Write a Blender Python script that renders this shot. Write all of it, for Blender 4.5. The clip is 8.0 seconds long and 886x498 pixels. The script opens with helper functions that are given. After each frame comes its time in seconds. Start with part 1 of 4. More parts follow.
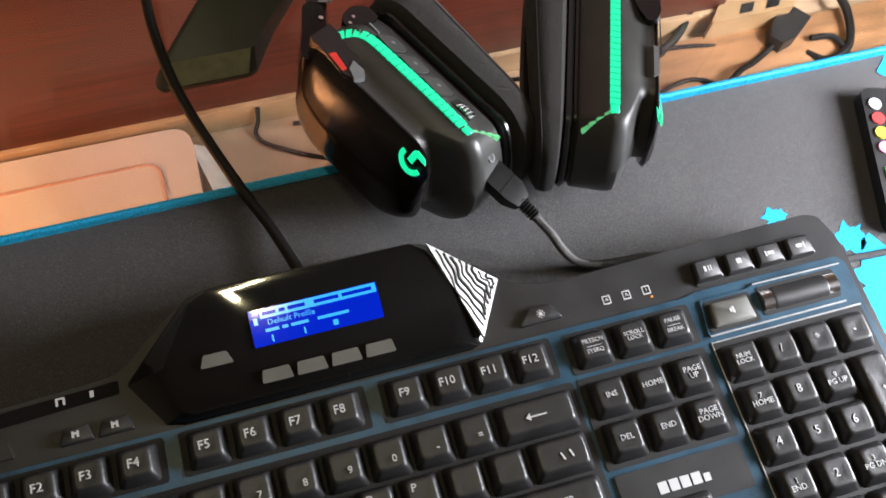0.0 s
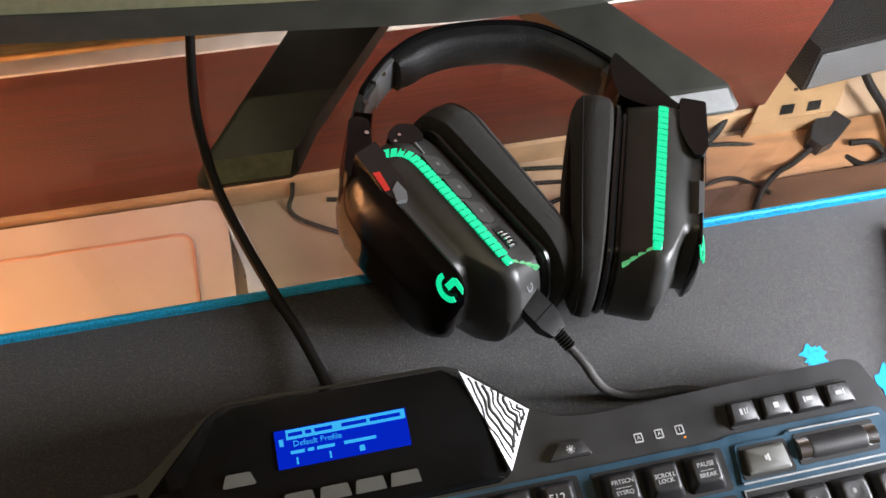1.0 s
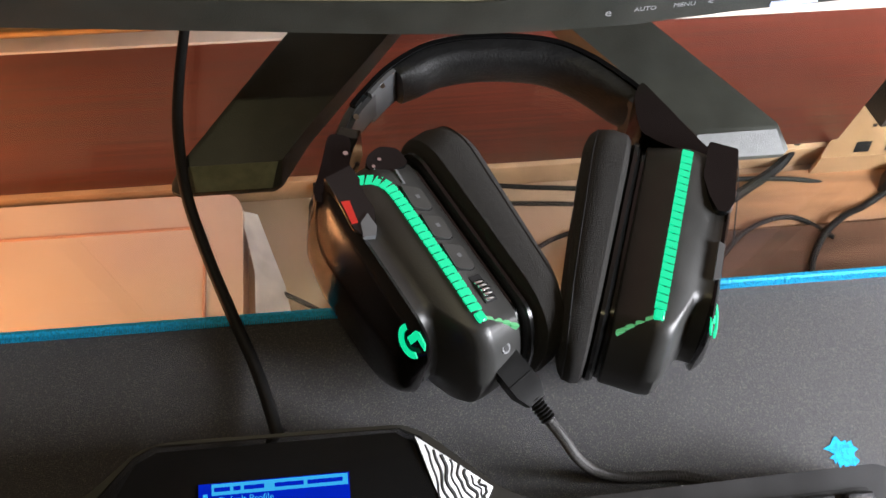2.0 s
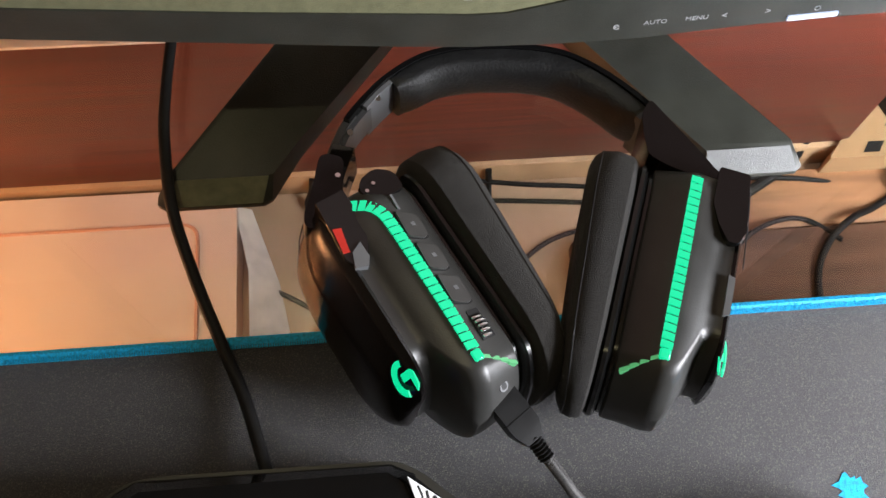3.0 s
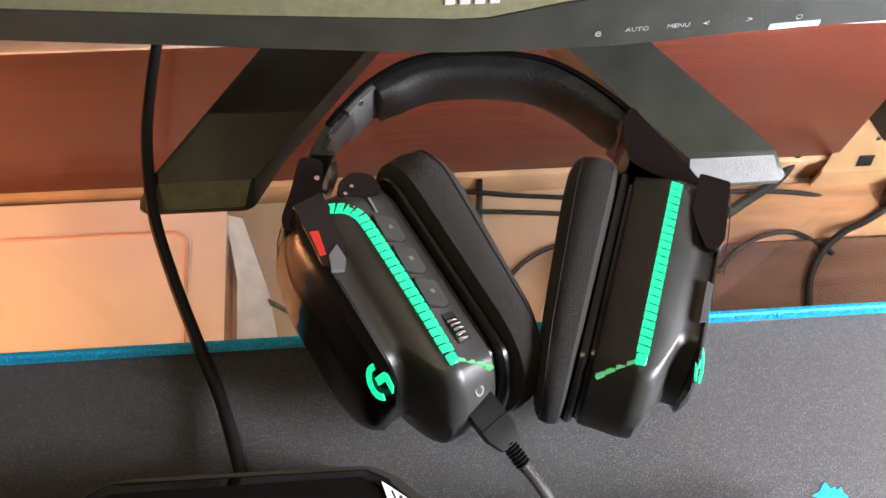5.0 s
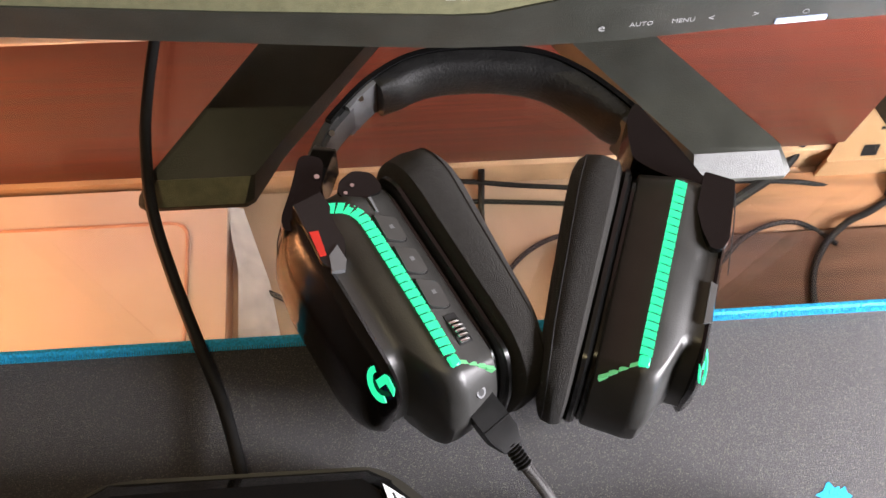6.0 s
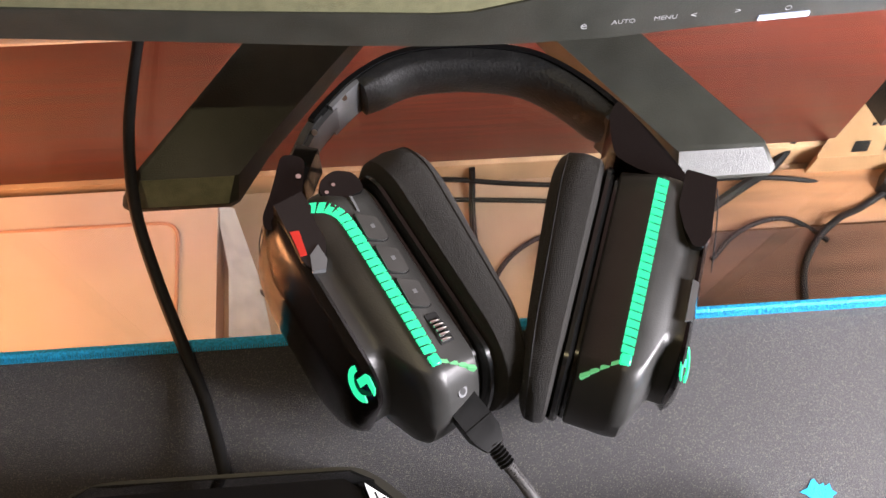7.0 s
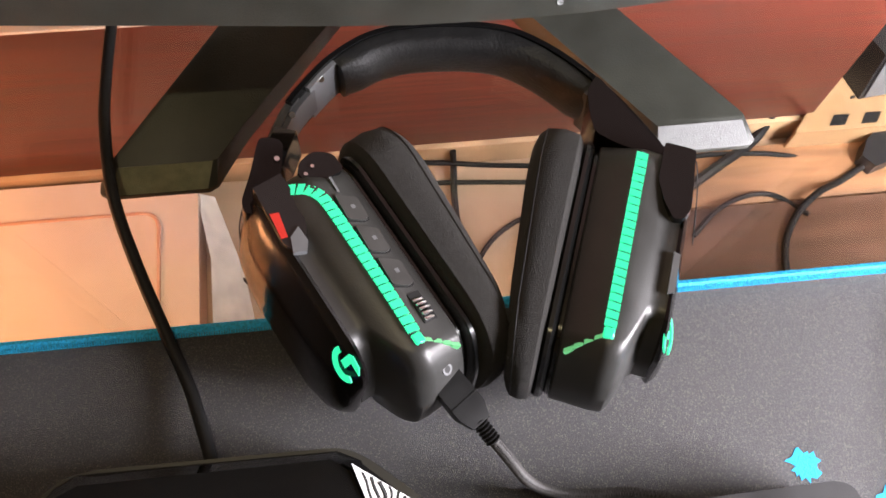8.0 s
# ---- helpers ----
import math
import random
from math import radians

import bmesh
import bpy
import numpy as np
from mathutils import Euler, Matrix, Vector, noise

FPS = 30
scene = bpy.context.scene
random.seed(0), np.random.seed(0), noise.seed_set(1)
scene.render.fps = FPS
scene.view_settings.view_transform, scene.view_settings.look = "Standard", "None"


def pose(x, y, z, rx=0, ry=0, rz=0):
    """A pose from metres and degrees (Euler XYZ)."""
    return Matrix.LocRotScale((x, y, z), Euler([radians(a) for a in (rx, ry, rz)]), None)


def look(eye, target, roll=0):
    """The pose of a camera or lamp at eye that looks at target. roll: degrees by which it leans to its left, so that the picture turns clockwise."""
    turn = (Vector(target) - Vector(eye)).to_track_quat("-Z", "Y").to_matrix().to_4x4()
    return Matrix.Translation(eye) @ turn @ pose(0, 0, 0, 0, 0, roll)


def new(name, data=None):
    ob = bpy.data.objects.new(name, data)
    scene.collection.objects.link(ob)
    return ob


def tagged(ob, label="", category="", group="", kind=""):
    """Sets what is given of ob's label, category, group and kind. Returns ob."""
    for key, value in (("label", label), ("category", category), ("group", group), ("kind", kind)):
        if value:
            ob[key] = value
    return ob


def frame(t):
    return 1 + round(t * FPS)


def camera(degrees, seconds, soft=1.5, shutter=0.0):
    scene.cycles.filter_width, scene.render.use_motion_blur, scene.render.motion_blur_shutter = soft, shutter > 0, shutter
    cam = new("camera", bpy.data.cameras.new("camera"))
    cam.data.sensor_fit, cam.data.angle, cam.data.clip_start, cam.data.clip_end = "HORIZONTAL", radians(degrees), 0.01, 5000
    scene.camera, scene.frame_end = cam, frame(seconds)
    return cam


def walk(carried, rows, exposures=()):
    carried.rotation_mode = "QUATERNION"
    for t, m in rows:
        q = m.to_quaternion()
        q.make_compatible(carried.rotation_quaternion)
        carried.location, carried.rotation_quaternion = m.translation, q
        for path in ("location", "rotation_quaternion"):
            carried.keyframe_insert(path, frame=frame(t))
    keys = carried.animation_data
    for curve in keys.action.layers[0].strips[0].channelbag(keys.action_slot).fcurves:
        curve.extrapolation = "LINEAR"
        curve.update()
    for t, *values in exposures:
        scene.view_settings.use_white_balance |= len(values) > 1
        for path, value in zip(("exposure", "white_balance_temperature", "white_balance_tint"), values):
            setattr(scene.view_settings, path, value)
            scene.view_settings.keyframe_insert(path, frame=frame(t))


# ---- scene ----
cam = camera(52.3, 8.0, shutter=0.3)
PATH = [
    (0, (-0.122, -0.069, 0.417), (0.212, 0.669, -1.411), 9.2),
    (0.3, (-0.151, -0.073, 0.427), (0.259, 0.719, -1.363), 12.5),
    (0.5, (-0.156, -0.076, 0.438), (0.259, 0.745, -1.338), 11.9),
    (0.8, (-0.137, -0.0445, 0.4375), (0.2175, 0.8075, -1.336), 9.9),
    (1, (-0.121, -0.032, 0.428), (0.189, 0.801, -1.364), 9.2),
    (1.5, (-0.087, -0.009, 0.414), (0.116, 0.823, -1.393), 6.6),
    (1.7, (-0.073, -0.005, 0.405), (0.1, 0.83, -1.404), 5.7),
    (2.8, (-0.067, 0.03, 0.389), (0.052, 0.824, -1.443), 4.2),
    (3, (-0.065, 0.032, 0.389), (0.072, 0.808, -1.449), 5.6),
    (3.5, (-0.054, 0.033, 0.391), (0.069, 0.816, -1.445), 4.5),
    (4, (-0.054, 0.027, 0.389), (0.052, 0.815, -1.447), 3.6),
    (4.5, (-0.056, 0.027, 0.391), (0.064, 0.846, -1.43), 4.8),
    (4.7, (-0.056, 0.026, 0.387), (0.081, 0.843, -1.433), 5.7),
    (6, (-0.055, 0.035, 0.386), (0.074, 0.808, -1.454), 5.6),
    (6.5, (-0.052, 0.035, 0.387), (0.077, 0.814, -1.45), 5.3),
    (7, (-0.048, 0.035, 0.386), (0.082, 0.804, -1.456), 5.4),
    (7.5, (-0.048, 0.036, 0.388), (0.077, 0.804, -1.455), 4.9),
    (8, (-0.047, 0.032, 0.384), (0.115, 0.772, -1.467), 6.5),
]
walk(cam, [(t, look(eye, target, roll)) for t, eye, target, roll in PATH], ((0, -0.1, 6500, 10), (1.5, -0.38, 6500, 10), (3, -0.36, 6500, 10), (4.5, -0.02, 6500, 11), (6, 0.07, 6750, 15), (8, 0.14, 6750, 17)))

# ---- world and light ----
world = bpy.data.worlds.new("world")
scene.world = world
world.use_nodes = True
bg = world.node_tree.nodes["Background"]
bg.inputs[0].default_value = (1.0, 0.9, 0.78, 1)
bg.inputs[1].default_value = 0.07


def lamp(name, eye, target, w, h, power, colour):
    data = bpy.data.lights.new(name, "AREA")
    data.shape, data.size, data.size_y = "RECTANGLE", w, h
    data.energy, data.color = power, colour
    ob = new(name, data)
    ob.matrix_world = look(eye, target)
    return tagged(ob, kind="structure")


lamp("window_light", (0.52, -0.07, 0.22), (0.20, 0.04, 0.0), 0.24, 0.24, 14.0, (0.93, 0.94, 1.0))
lamp("ceiling_light_glow", (-0.20, 0.115, 1.5), (-0.08, 0.16, 0.0), 0.05, 0.05, 3.0, (1.0, 0.88, 0.50))
lamp("under_desk_lamp", (-0.60, 0.20, -0.11), (-0.40, 0.30, -0.28), 0.14, 0.14, 2.3, (1.0, 0.42, 0.17))
# unseen warm fill added low on the right to brighten the shelf
lamp("floor_lamp_glow", (1.0, 0.12, -0.14), (0.2, 0.36, -0.25), 0.2, 0.2, 0.14, (1.0, 0.5, 0.28))


# ---- materials ----
def mat(name, colour, rough=0.5, metal=0.0, var=0.15, scale=40.0, bump=0.0, bscale=300.0, coat=0.0, emit=None, power=0.0, stretch=(1, 1, 1), spec=0.5, rvar=0.1, sheen=0.0):
    m = bpy.data.materials.new(name)
    m.use_nodes = True
    nt = m.node_tree
    b = nt.nodes["Principled BSDF"]
    tc = nt.nodes.new("ShaderNodeTexCoord")
    mp = nt.nodes.new("ShaderNodeMapping")
    mp.inputs["Scale"].default_value = stretch
    nt.links.new(tc.outputs["Object"], mp.inputs[0])
    nz = nt.nodes.new("ShaderNodeTexNoise")
    nz.inputs["Scale"].default_value = scale
    nz.inputs["Detail"].default_value = 6
    nt.links.new(mp.outputs[0], nz.inputs["Vector"])
    ramp = nt.nodes.new("ShaderNodeMix")
    ramp.data_type = "RGBA"
    ramp.inputs["A"].default_value = (*[c * (1 - var) for c in colour], 1)
    ramp.inputs["B"].default_value = (*[min(1, c * (1 + var)) for c in colour], 1)
    sharp = nt.nodes.new("ShaderNodeMapRange")
    sharp.inputs["From Min"].default_value, sharp.inputs["From Max"].default_value = 0.32, 0.68
    nt.links.new(nz.outputs["Fac"], sharp.inputs["Value"])
    nt.links.new(sharp.outputs[0], ramp.inputs["Factor"])
    nt.links.new(ramp.outputs["Result"], b.inputs["Base Color"])
    rr = nt.nodes.new("ShaderNodeMapRange")
    rr.inputs["To Min"].default_value = max(0.0, rough - rvar)
    rr.inputs["To Max"].default_value = min(1.0, rough + rvar)
    nt.links.new(nz.outputs["Fac"], rr.inputs["Value"])
    nt.links.new(rr.outputs[0], b.inputs["Roughness"])
    b.inputs["Metallic"].default_value = metal
    b.inputs["Coat Weight"].default_value = coat
    b.inputs["Specular IOR Level"].default_value = spec
    b.inputs["Sheen Weight"].default_value = sheen
    if bump:
        n2 = nt.nodes.new("ShaderNodeTexNoise")
        n2.inputs["Scale"].default_value = bscale
        n2.inputs["Detail"].default_value = 3
        nt.links.new(mp.outputs[0], n2.inputs["Vector"])
        bp = nt.nodes.new("ShaderNodeBump")
        bp.inputs["Strength"].default_value = bump
        bp.inputs["Distance"].default_value = 0.001
        nt.links.new(n2.outputs["Fac"], bp.inputs["Height"])
        nt.links.new(bp.outputs[0], b.inputs["Normal"])
    if emit:
        b.inputs["Emission Color"].default_value = (*emit, 1)
        b.inputs["Emission Strength"].default_value = power
    return m


M_cloth = mat("pad_cloth", (0.034, 0.032, 0.036), 0.37, var=0.9, scale=1900, bump=1.0, bscale=2300, sheen=0.2, spec=0.75, rvar=0.2)
# lamp glints on the weave, painted as pale specks scattered over the cloth
ct = M_cloth.node_tree
vor = ct.nodes.new("ShaderNodeTexVoronoi")
vor.inputs["Scale"].default_value = 1500
ct.links.new(ct.nodes["Texture Coordinate"].outputs["Object"], vor.inputs["Vector"])
near = ct.nodes.new("ShaderNodeMath")
near.operation = "LESS_THAN"
near.inputs[1].default_value = 0.38
ct.links.new(vor.outputs["Distance"], near.inputs[0])
few = ct.nodes.new("ShaderNodeSeparateColor")
ct.links.new(vor.outputs["Color"], few.inputs[0])
pick = ct.nodes.new("ShaderNodeMath")
pick.operation = "GREATER_THAN"
pick.inputs[1].default_value = 0.6
ct.links.new(few.outputs[0], pick.inputs[0])
both = ct.nodes.new("ShaderNodeMath")
both.operation = "MULTIPLY"
ct.links.new(near.outputs[0], both.inputs[0])
ct.links.new(pick.outputs[0], both.inputs[1])
glint = ct.nodes.new("ShaderNodeMix")
glint.data_type = "RGBA"
glint.inputs["B"].default_value = (0.145, 0.138, 0.11, 1)
ct.links.new(both.outputs[0], glint.inputs["Factor"])
base_link = ct.nodes["Principled BSDF"].inputs["Base Color"].links[0]
ct.links.new(base_link.from_socket, glint.inputs["A"])
ct.links.new(glint.outputs["Result"], ct.nodes["Principled BSDF"].inputs["Base Color"])
M_blue_thread = mat("blue_thread", (0.0, 0.42, 0.82), 0.5, var=0.35, scale=900, bump=0.8, bscale=900)
M_blue_print = mat("blue_print", (0.0, 0.42, 0.85), 0.75, var=0.3, scale=500, bump=0.6, bscale=1500)
M_case = mat("case_plastic", (0.021, 0.021, 0.022), 0.42, var=0.15, scale=60, bump=0.12, bscale=1800)
M_gloss = mat("gloss_black", (0.006, 0.006, 0.006), 0.06, rvar=0.03, scale=30, spec=0.4)
M_cover = mat("cover_gloss", (0.007, 0.006, 0.006), 0.15, rvar=0.05, scale=40, spec=0.25)
M_plate = mat("blue_plate", (0.018, 0.06, 0.1), 0.38, var=0.25, scale=70, bump=0.15, bscale=900)
M_key = mat("key_plastic", (0.022, 0.022, 0.023), 0.36, var=0.2, scale=90, bump=0.2, bscale=1500)
M_key_grey = mat("grey_key_rubber", (0.1, 0.1, 0.09), 0.5, var=0.15, scale=90, bump=0.1, bscale=1500)
M_key_dark = mat("button_plastic", (0.042, 0.042, 0.040), 0.36, var=0.2, scale=90)
M_legend = mat("legend_white", (0.55, 0.56, 0.57), 0.5, var=0.05)
M_mark = mat("mark_grey", (0.34, 0.35, 0.36), 0.5, var=0.05)
M_silver = mat("silver_paint", (0.6, 0.6, 0.6), 0.36, metal=0.55, var=0.08, scale=120, bump=0.15, bscale=900)
M_chrome = mat("chrome", (0.8, 0.8, 0.82), 0.14, metal=1.0, var=0.05)
M_shell = mat("headset_shell", (0.036, 0.036, 0.034), 0.38, var=0.15, scale=70, bump=0.1, bscale=1600)
M_fabric = mat("pad_fabric", (0.013, 0.0115, 0.0092), 0.85, var=0.8, scale=1800, bump=0.9, bscale=2700, sheen=0.06, stretch=(1.0, 1.0, 0.6))
M_leather = mat("leatherette", (0.011, 0.011, 0.0105), 0.52, spec=0.4, var=0.25, scale=150, bump=0.35, bscale=700)
M_grey_plastic = mat("grey_plastic", (0.13, 0.135, 0.14), 0.42, var=0.1, scale=90)
M_red = mat("red_plastic", (0.55, 0.03, 0.02), 0.35)
M_strip = mat("light_strip", (0.02, 0.2, 0.12), 0.3, emit=(0.0, 1.0, 0.45), power=0.95)
M_strip_dim = mat("light_strip_dim", (0.1, 0.3, 0.15), 0.3, emit=(0.15, 0.8, 0.3), power=0.45)
M_strip_base = mat("strip_edge", (0.03, 0.10, 0.08), 0.25, emit=(0.0, 0.5, 0.3), power=0.12)
M_rim = mat("rubber_rim", (0.010, 0.010, 0.010), 0.24, rvar=0.06, scale=60)
M_copper = mat("copper_edge", (0.75, 0.33, 0.12), 0.3, metal=1.0)
M_plug = mat("plug_plastic", (0.010, 0.010, 0.010), 0.40, var=0.2, scale=120, bump=0.08, bscale=1800, spec=0.15)
M_slider = mat("slider_plastic", (0.06, 0.062, 0.065), 0.4, var=0.1, scale=90)
M_thread = mat("braid_thread", (0.055, 0.052, 0.05), 0.6, var=0.4, scale=900)
M_rubber = mat("cable_rubber", (0.01, 0.01, 0.01), 0.6, var=0.2, scale=200, bump=0.1, spec=0.25)
M_braid = mat("cable_braid", (0.03, 0.03, 0.03), 0.6, var=0.7, scale=1500, bump=1.0, bscale=1600)
M_foot = mat("stand_plastic", (0.04, 0.043, 0.036), 0.4, var=0.2, scale=50, bump=0.25, bscale=1200)
# foot tips coloured paler than the foot: olive on the left, grey on the right
M_foot_tip = mat("stand_tip_olive", (0.22, 0.23, 0.15), 0.36, metal=0.2, var=0.15, scale=200, bump=0.4, bscale=1500)
M_foot_tip_grey = mat("stand_tip_grey", (0.12, 0.125, 0.122), 0.45, metal=0.0, var=0.1, scale=200, bump=0.3, bscale=1500)
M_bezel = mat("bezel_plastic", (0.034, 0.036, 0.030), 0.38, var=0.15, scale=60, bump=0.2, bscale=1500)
# paler bezel; the ceiling lamp's olive light is mixed into its colour
M_bezel_lamplit = mat("bezel_lamplit", (0.19, 0.19, 0.11), 0.42, var=0.15, scale=200, bump=0.4, bscale=1700)
M_screen = mat("screen", (0.02, 0.02, 0.02), 0.3, emit=(0.9, 0.55, 0.5), power=0.5)
M_wood = mat("mahogany", (0.105, 0.022, 0.013), 0.38, var=0.36, scale=8, bump=0.1, bscale=60, stretch=(1.0, 8, 34), rvar=0.08)
M_tan = mat("tan_board", (0.45, 0.29, 0.16), 0.55, var=0.2, scale=25, bump=0.05)
M_shelf = mat("cream_laminate", (0.47, 0.33, 0.22), 0.45, var=0.15, scale=12, bump=0.05)
M_box = mat("box_plastic", (0.74, 0.6, 0.5), 0.32, var=0.08, scale=10)
M_box_line = mat("box_rim", (0.62, 0.34, 0.23), 0.4, var=0.1)
M_film = mat("film_plastic", (0.8, 0.74, 0.68), 0.2, var=0.15, scale=50, bump=0.6, bscale=60)
M_brown = mat("brown_board", (0.09, 0.045, 0.028), 0.4, var=0.4, scale=12, stretch=(1, 6, 1))
M_gold = mat("brass_tube", (0.72, 0.5, 0.22), 0.22, metal=1.0, var=0.2, scale=60)
M_tan_dark = mat("tan_wood", (0.34, 0.17, 0.08), 0.45, var=0.3, scale=10, stretch=(1, 8, 1))
M_strip_tan = mat("power_strip_plastic", (0.42, 0.26, 0.13), 0.45, var=0.1)
M_wall = mat("wall_paint", (0.6, 0.52, 0.42), 0.8, var=0.08, scale=6, bump=0.1, bscale=80)
M_floor = mat("floor_tile", (0.4, 0.3, 0.22), 0.45, var=0.2, scale=5)
M_dark = mat("dark_void", (0.004, 0.004, 0.004), 0.7)
M_lcd = mat("lcd_blue", (0.0, 0.0, 0.02), 0.05, emit=(0.0, 0.02, 0.62), power=1.0, spec=0.25, rvar=0.03)
M_lcd_light = mat("lcd_cyan", (0.0, 0.05, 0.1), 0.1, spec=0.25, rvar=0.03, emit=(0.05, 0.5, 1.0), power=1.0)
M_led = mat("amber_led", (0.5, 0.2, 0.02), 0.4, emit=(1, 0.3, 0.05), power=1.0)
M_power_led = mat("power_led_bar", (0.6, 0.65, 0.8), 0.3, emit=(0.6, 0.7, 1.0), power=0.7)

M_glass = bpy.data.materials.new("desk_glass")
M_glass.use_nodes = True
gb = M_glass.node_tree.nodes["Principled BSDF"]
gb.inputs["Base Color"].default_value = (0.96, 0.97, 0.95, 1)
gb.inputs["Transmission Weight"].default_value = 1.0
gb.inputs["Roughness"].default_value = 0.0
gb.inputs["IOR"].default_value = 1.45


# ---- mesh helpers ----
def part(name, bm, material, parent=None, label="", smooth=True):
    me = bpy.data.meshes.new(name)
    bmesh.ops.recalc_face_normals(bm, faces=bm.faces[:])
    bm.to_mesh(me)
    bm.free()
    me.materials.append(material)
    if smooth:
        for p in me.polygons:
            p.use_smooth = True
        me.set_sharp_from_angle(angle=radians(38))
    ob = new(name, me)
    if parent is not None:
        ob.parent = parent
    if label:
        ob["label"] = label
    return ob


def thing(name, label, category, group="", m=None):
    ob = new(name)
    ob.empty_display_size = 0.02
    if m is not None:
        ob.matrix_world = m
    return tagged(ob, label, category, group)


def bevel(bm, width, segments=2, angle=30):
    if width <= 0:
        return bm
    es = [e for e in bm.edges if len(e.link_faces) == 2 and e.calc_face_angle(0) > radians(angle)]
    bmesh.ops.bevel(bm, geom=es, offset=width, segments=segments, affect="EDGES", profile=0.5, clamp_overlap=True)
    return bm


def box(x0, x1, y0, y1, z0, z1, r=0.0, seg=2, bm=None):
    b = bmesh.new()
    bmesh.ops.create_cube(b, size=1)
    for v in b.verts:
        v.co = Vector(((x0 + x1) / 2 + v.co.x * (x1 - x0), (y0 + y1) / 2 + v.co.y * (y1 - y0), (z0 + z1) / 2 + v.co.z * (z1 - z0)))
    bevel(b, r, seg)
    return join(bm, b)


def join(bm, b):
    if bm is None:
        return b
    me = bpy.data.meshes.new("tmp")
    b.to_mesh(me)
    b.free()
    bm.from_mesh(me)
    bpy.data.meshes.remove(me)
    return bm


def loft(loops, cap=True, closed=True):
    """A skin through loops of points with equal counts."""
    b = bmesh.new()
    rings = [[b.verts.new(p) for p in lp] for lp in loops]
    n = len(rings[0])
    for a, c in zip(rings, rings[1:]):
        for i in range(n if closed else n - 1):
            j = (i + 1) % n
            b.faces.new((a[i], a[j], c[j], c[i]))
    if cap:
        b.faces.new(rings[0][::-1])
        b.faces.new(rings[-1])
    return b


def prism(points, z0, z1, r=0.0, seg=2):
    b = loft([[(x, y, z0) for x, y in points], [(x, y, z1) for x, y in points]])
    return bevel(b, r, seg)


def spline(points, n=8):
    """Catmull-Rom through the points."""
    ps = [Vector(p) for p in points]
    ps = [ps[0] * 2 - ps[1]] + ps + [ps[-1] * 2 - ps[-2]]
    out = []
    for i in range(1, len(ps) - 2):
        a, b, c, d = ps[i - 1:i + 3]
        for k in range(n):
            t = k / n
            out.append(0.5 * ((2 * b) + (c - a) * t + (2 * a - 5 * b + 4 * c - d) * t * t + (3 * b - a - 3 * c + d) * t ** 3))
    out.append(ps[-2])
    return out


def tube(points, r, n=8, sides=10, ripple=0.0):
    ps = spline(points, n) if n > 1 else [Vector(p) for p in points]
    loops = []
    up = Vector((0.03, 0.02, 1))
    for i, p in enumerate(ps):
        d = (ps[min(i + 1, len(ps) - 1)] - ps[max(i - 1, 0)]).normalized()
        s = d.cross(up).normalized()
        if s.length < 0.5:
            s = d.cross(Vector((1, 0, 0))).normalized()
        u = s.cross(d)
        rr = r * (1 + (ripple if i % 2 else -ripple))
        loops.append([p + s * (rr * math.cos(2 * math.pi * k / sides)) + u * (rr * math.sin(2 * math.pi * k / sides)) for k in range(sides)])
    return loft(loops)


def rounded(points, r, n=4):
    """A polygon with rounded corners."""
    out = []
    m = len(points)
    for i in range(m):
        a, b, c = Vector(points[i - 1]), Vector(points[i]), Vector(points[(i + 1) % m])
        d0, d1 = (a - b), (c - b)
        rr = min(r, d0.length * 0.45, d1.length * 0.45)
        p0, p1 = b + d0.normalized() * rr, b + d1.normalized() * rr
        for k in range(n + 1):
            t = k / n
            out.append(p0 * (1 - t) ** 2 + b * 2 * t * (1 - t) + p1 * t * t)
    return [tuple(p) for p in out]


def move(bm, m):
    bmesh.ops.transform(bm, matrix=m, verts=bm.verts[:])
    return bm


def lettering(text, size, m, name="legend", material=None, parent=None, depth=0.00008):
    cu = bpy.data.curves.new("letters", "FONT")
    cu.body, cu.size, cu.align_x, cu.align_y = text, size, "CENTER", "CENTER"
    cu.space_line, cu.extrude, cu.resolution_u = 0.85, depth, 2
    tmp = bpy.data.objects.new("letters", cu)
    scene.collection.objects.link(tmp)
    me = bpy.data.meshes.new_from_object(tmp.evaluated_get(bpy.context.evaluated_depsgraph_get()))
    bpy.data.objects.remove(tmp)
    bpy.data.curves.remove(cu)
    me.name = name
    me.transform(m)
    me.materials.clear()
    me.materials.append(material or M_legend)
    ob = new(name, me)
    ob.parent = parent
    return ob


def bars(rects, z, h=0.0001):
    """Flat bars (x0, x1, y0, y1) lying at height z."""
    b = None
    for x0, x1, y0, y1 in rects:
        b = box(x0, x1, y0, y1, z, z + h, bm=b)
    return b


# ---- room and desk ----
def slab(name, x0, x1, y0, y1, z0, z1, material, label, category="", r=0.0, kind="structure"):
    return tagged(part(name, box(x0, x1, y0, y1, z0, z1, r), material), label, category, kind=kind)


slab("floor", -1.8, 1.9, -1.8, 1.0, -0.80, -0.75, M_floor, "brown tiled floor of the room", "floor")
slab("wall_north", -1.8, 1.9, 0.92, 1.0, -0.75, 1.75, M_wall, "plain beige painted wall behind the desk", "wall")
slab("wall_south", -1.8, 1.9, -1.88, -1.8, -0.75, 1.75, M_wall, "plain beige painted wall", "wall")
slab("wall_west", -1.88, -1.8, -1.8, 1.0, -0.75, 1.75, M_wall, "plain beige painted wall", "wall")
slab("wall_east", 1.9, 1.98, -1.8, 1.0, -0.75, 1.75, M_wall, "plain beige painted wall", "wall")
slab("ceiling", -1.88, 1.98, -1.88, 1.0, 1.75, 1.83, M_wall, "plain white ceiling", "ceiling")

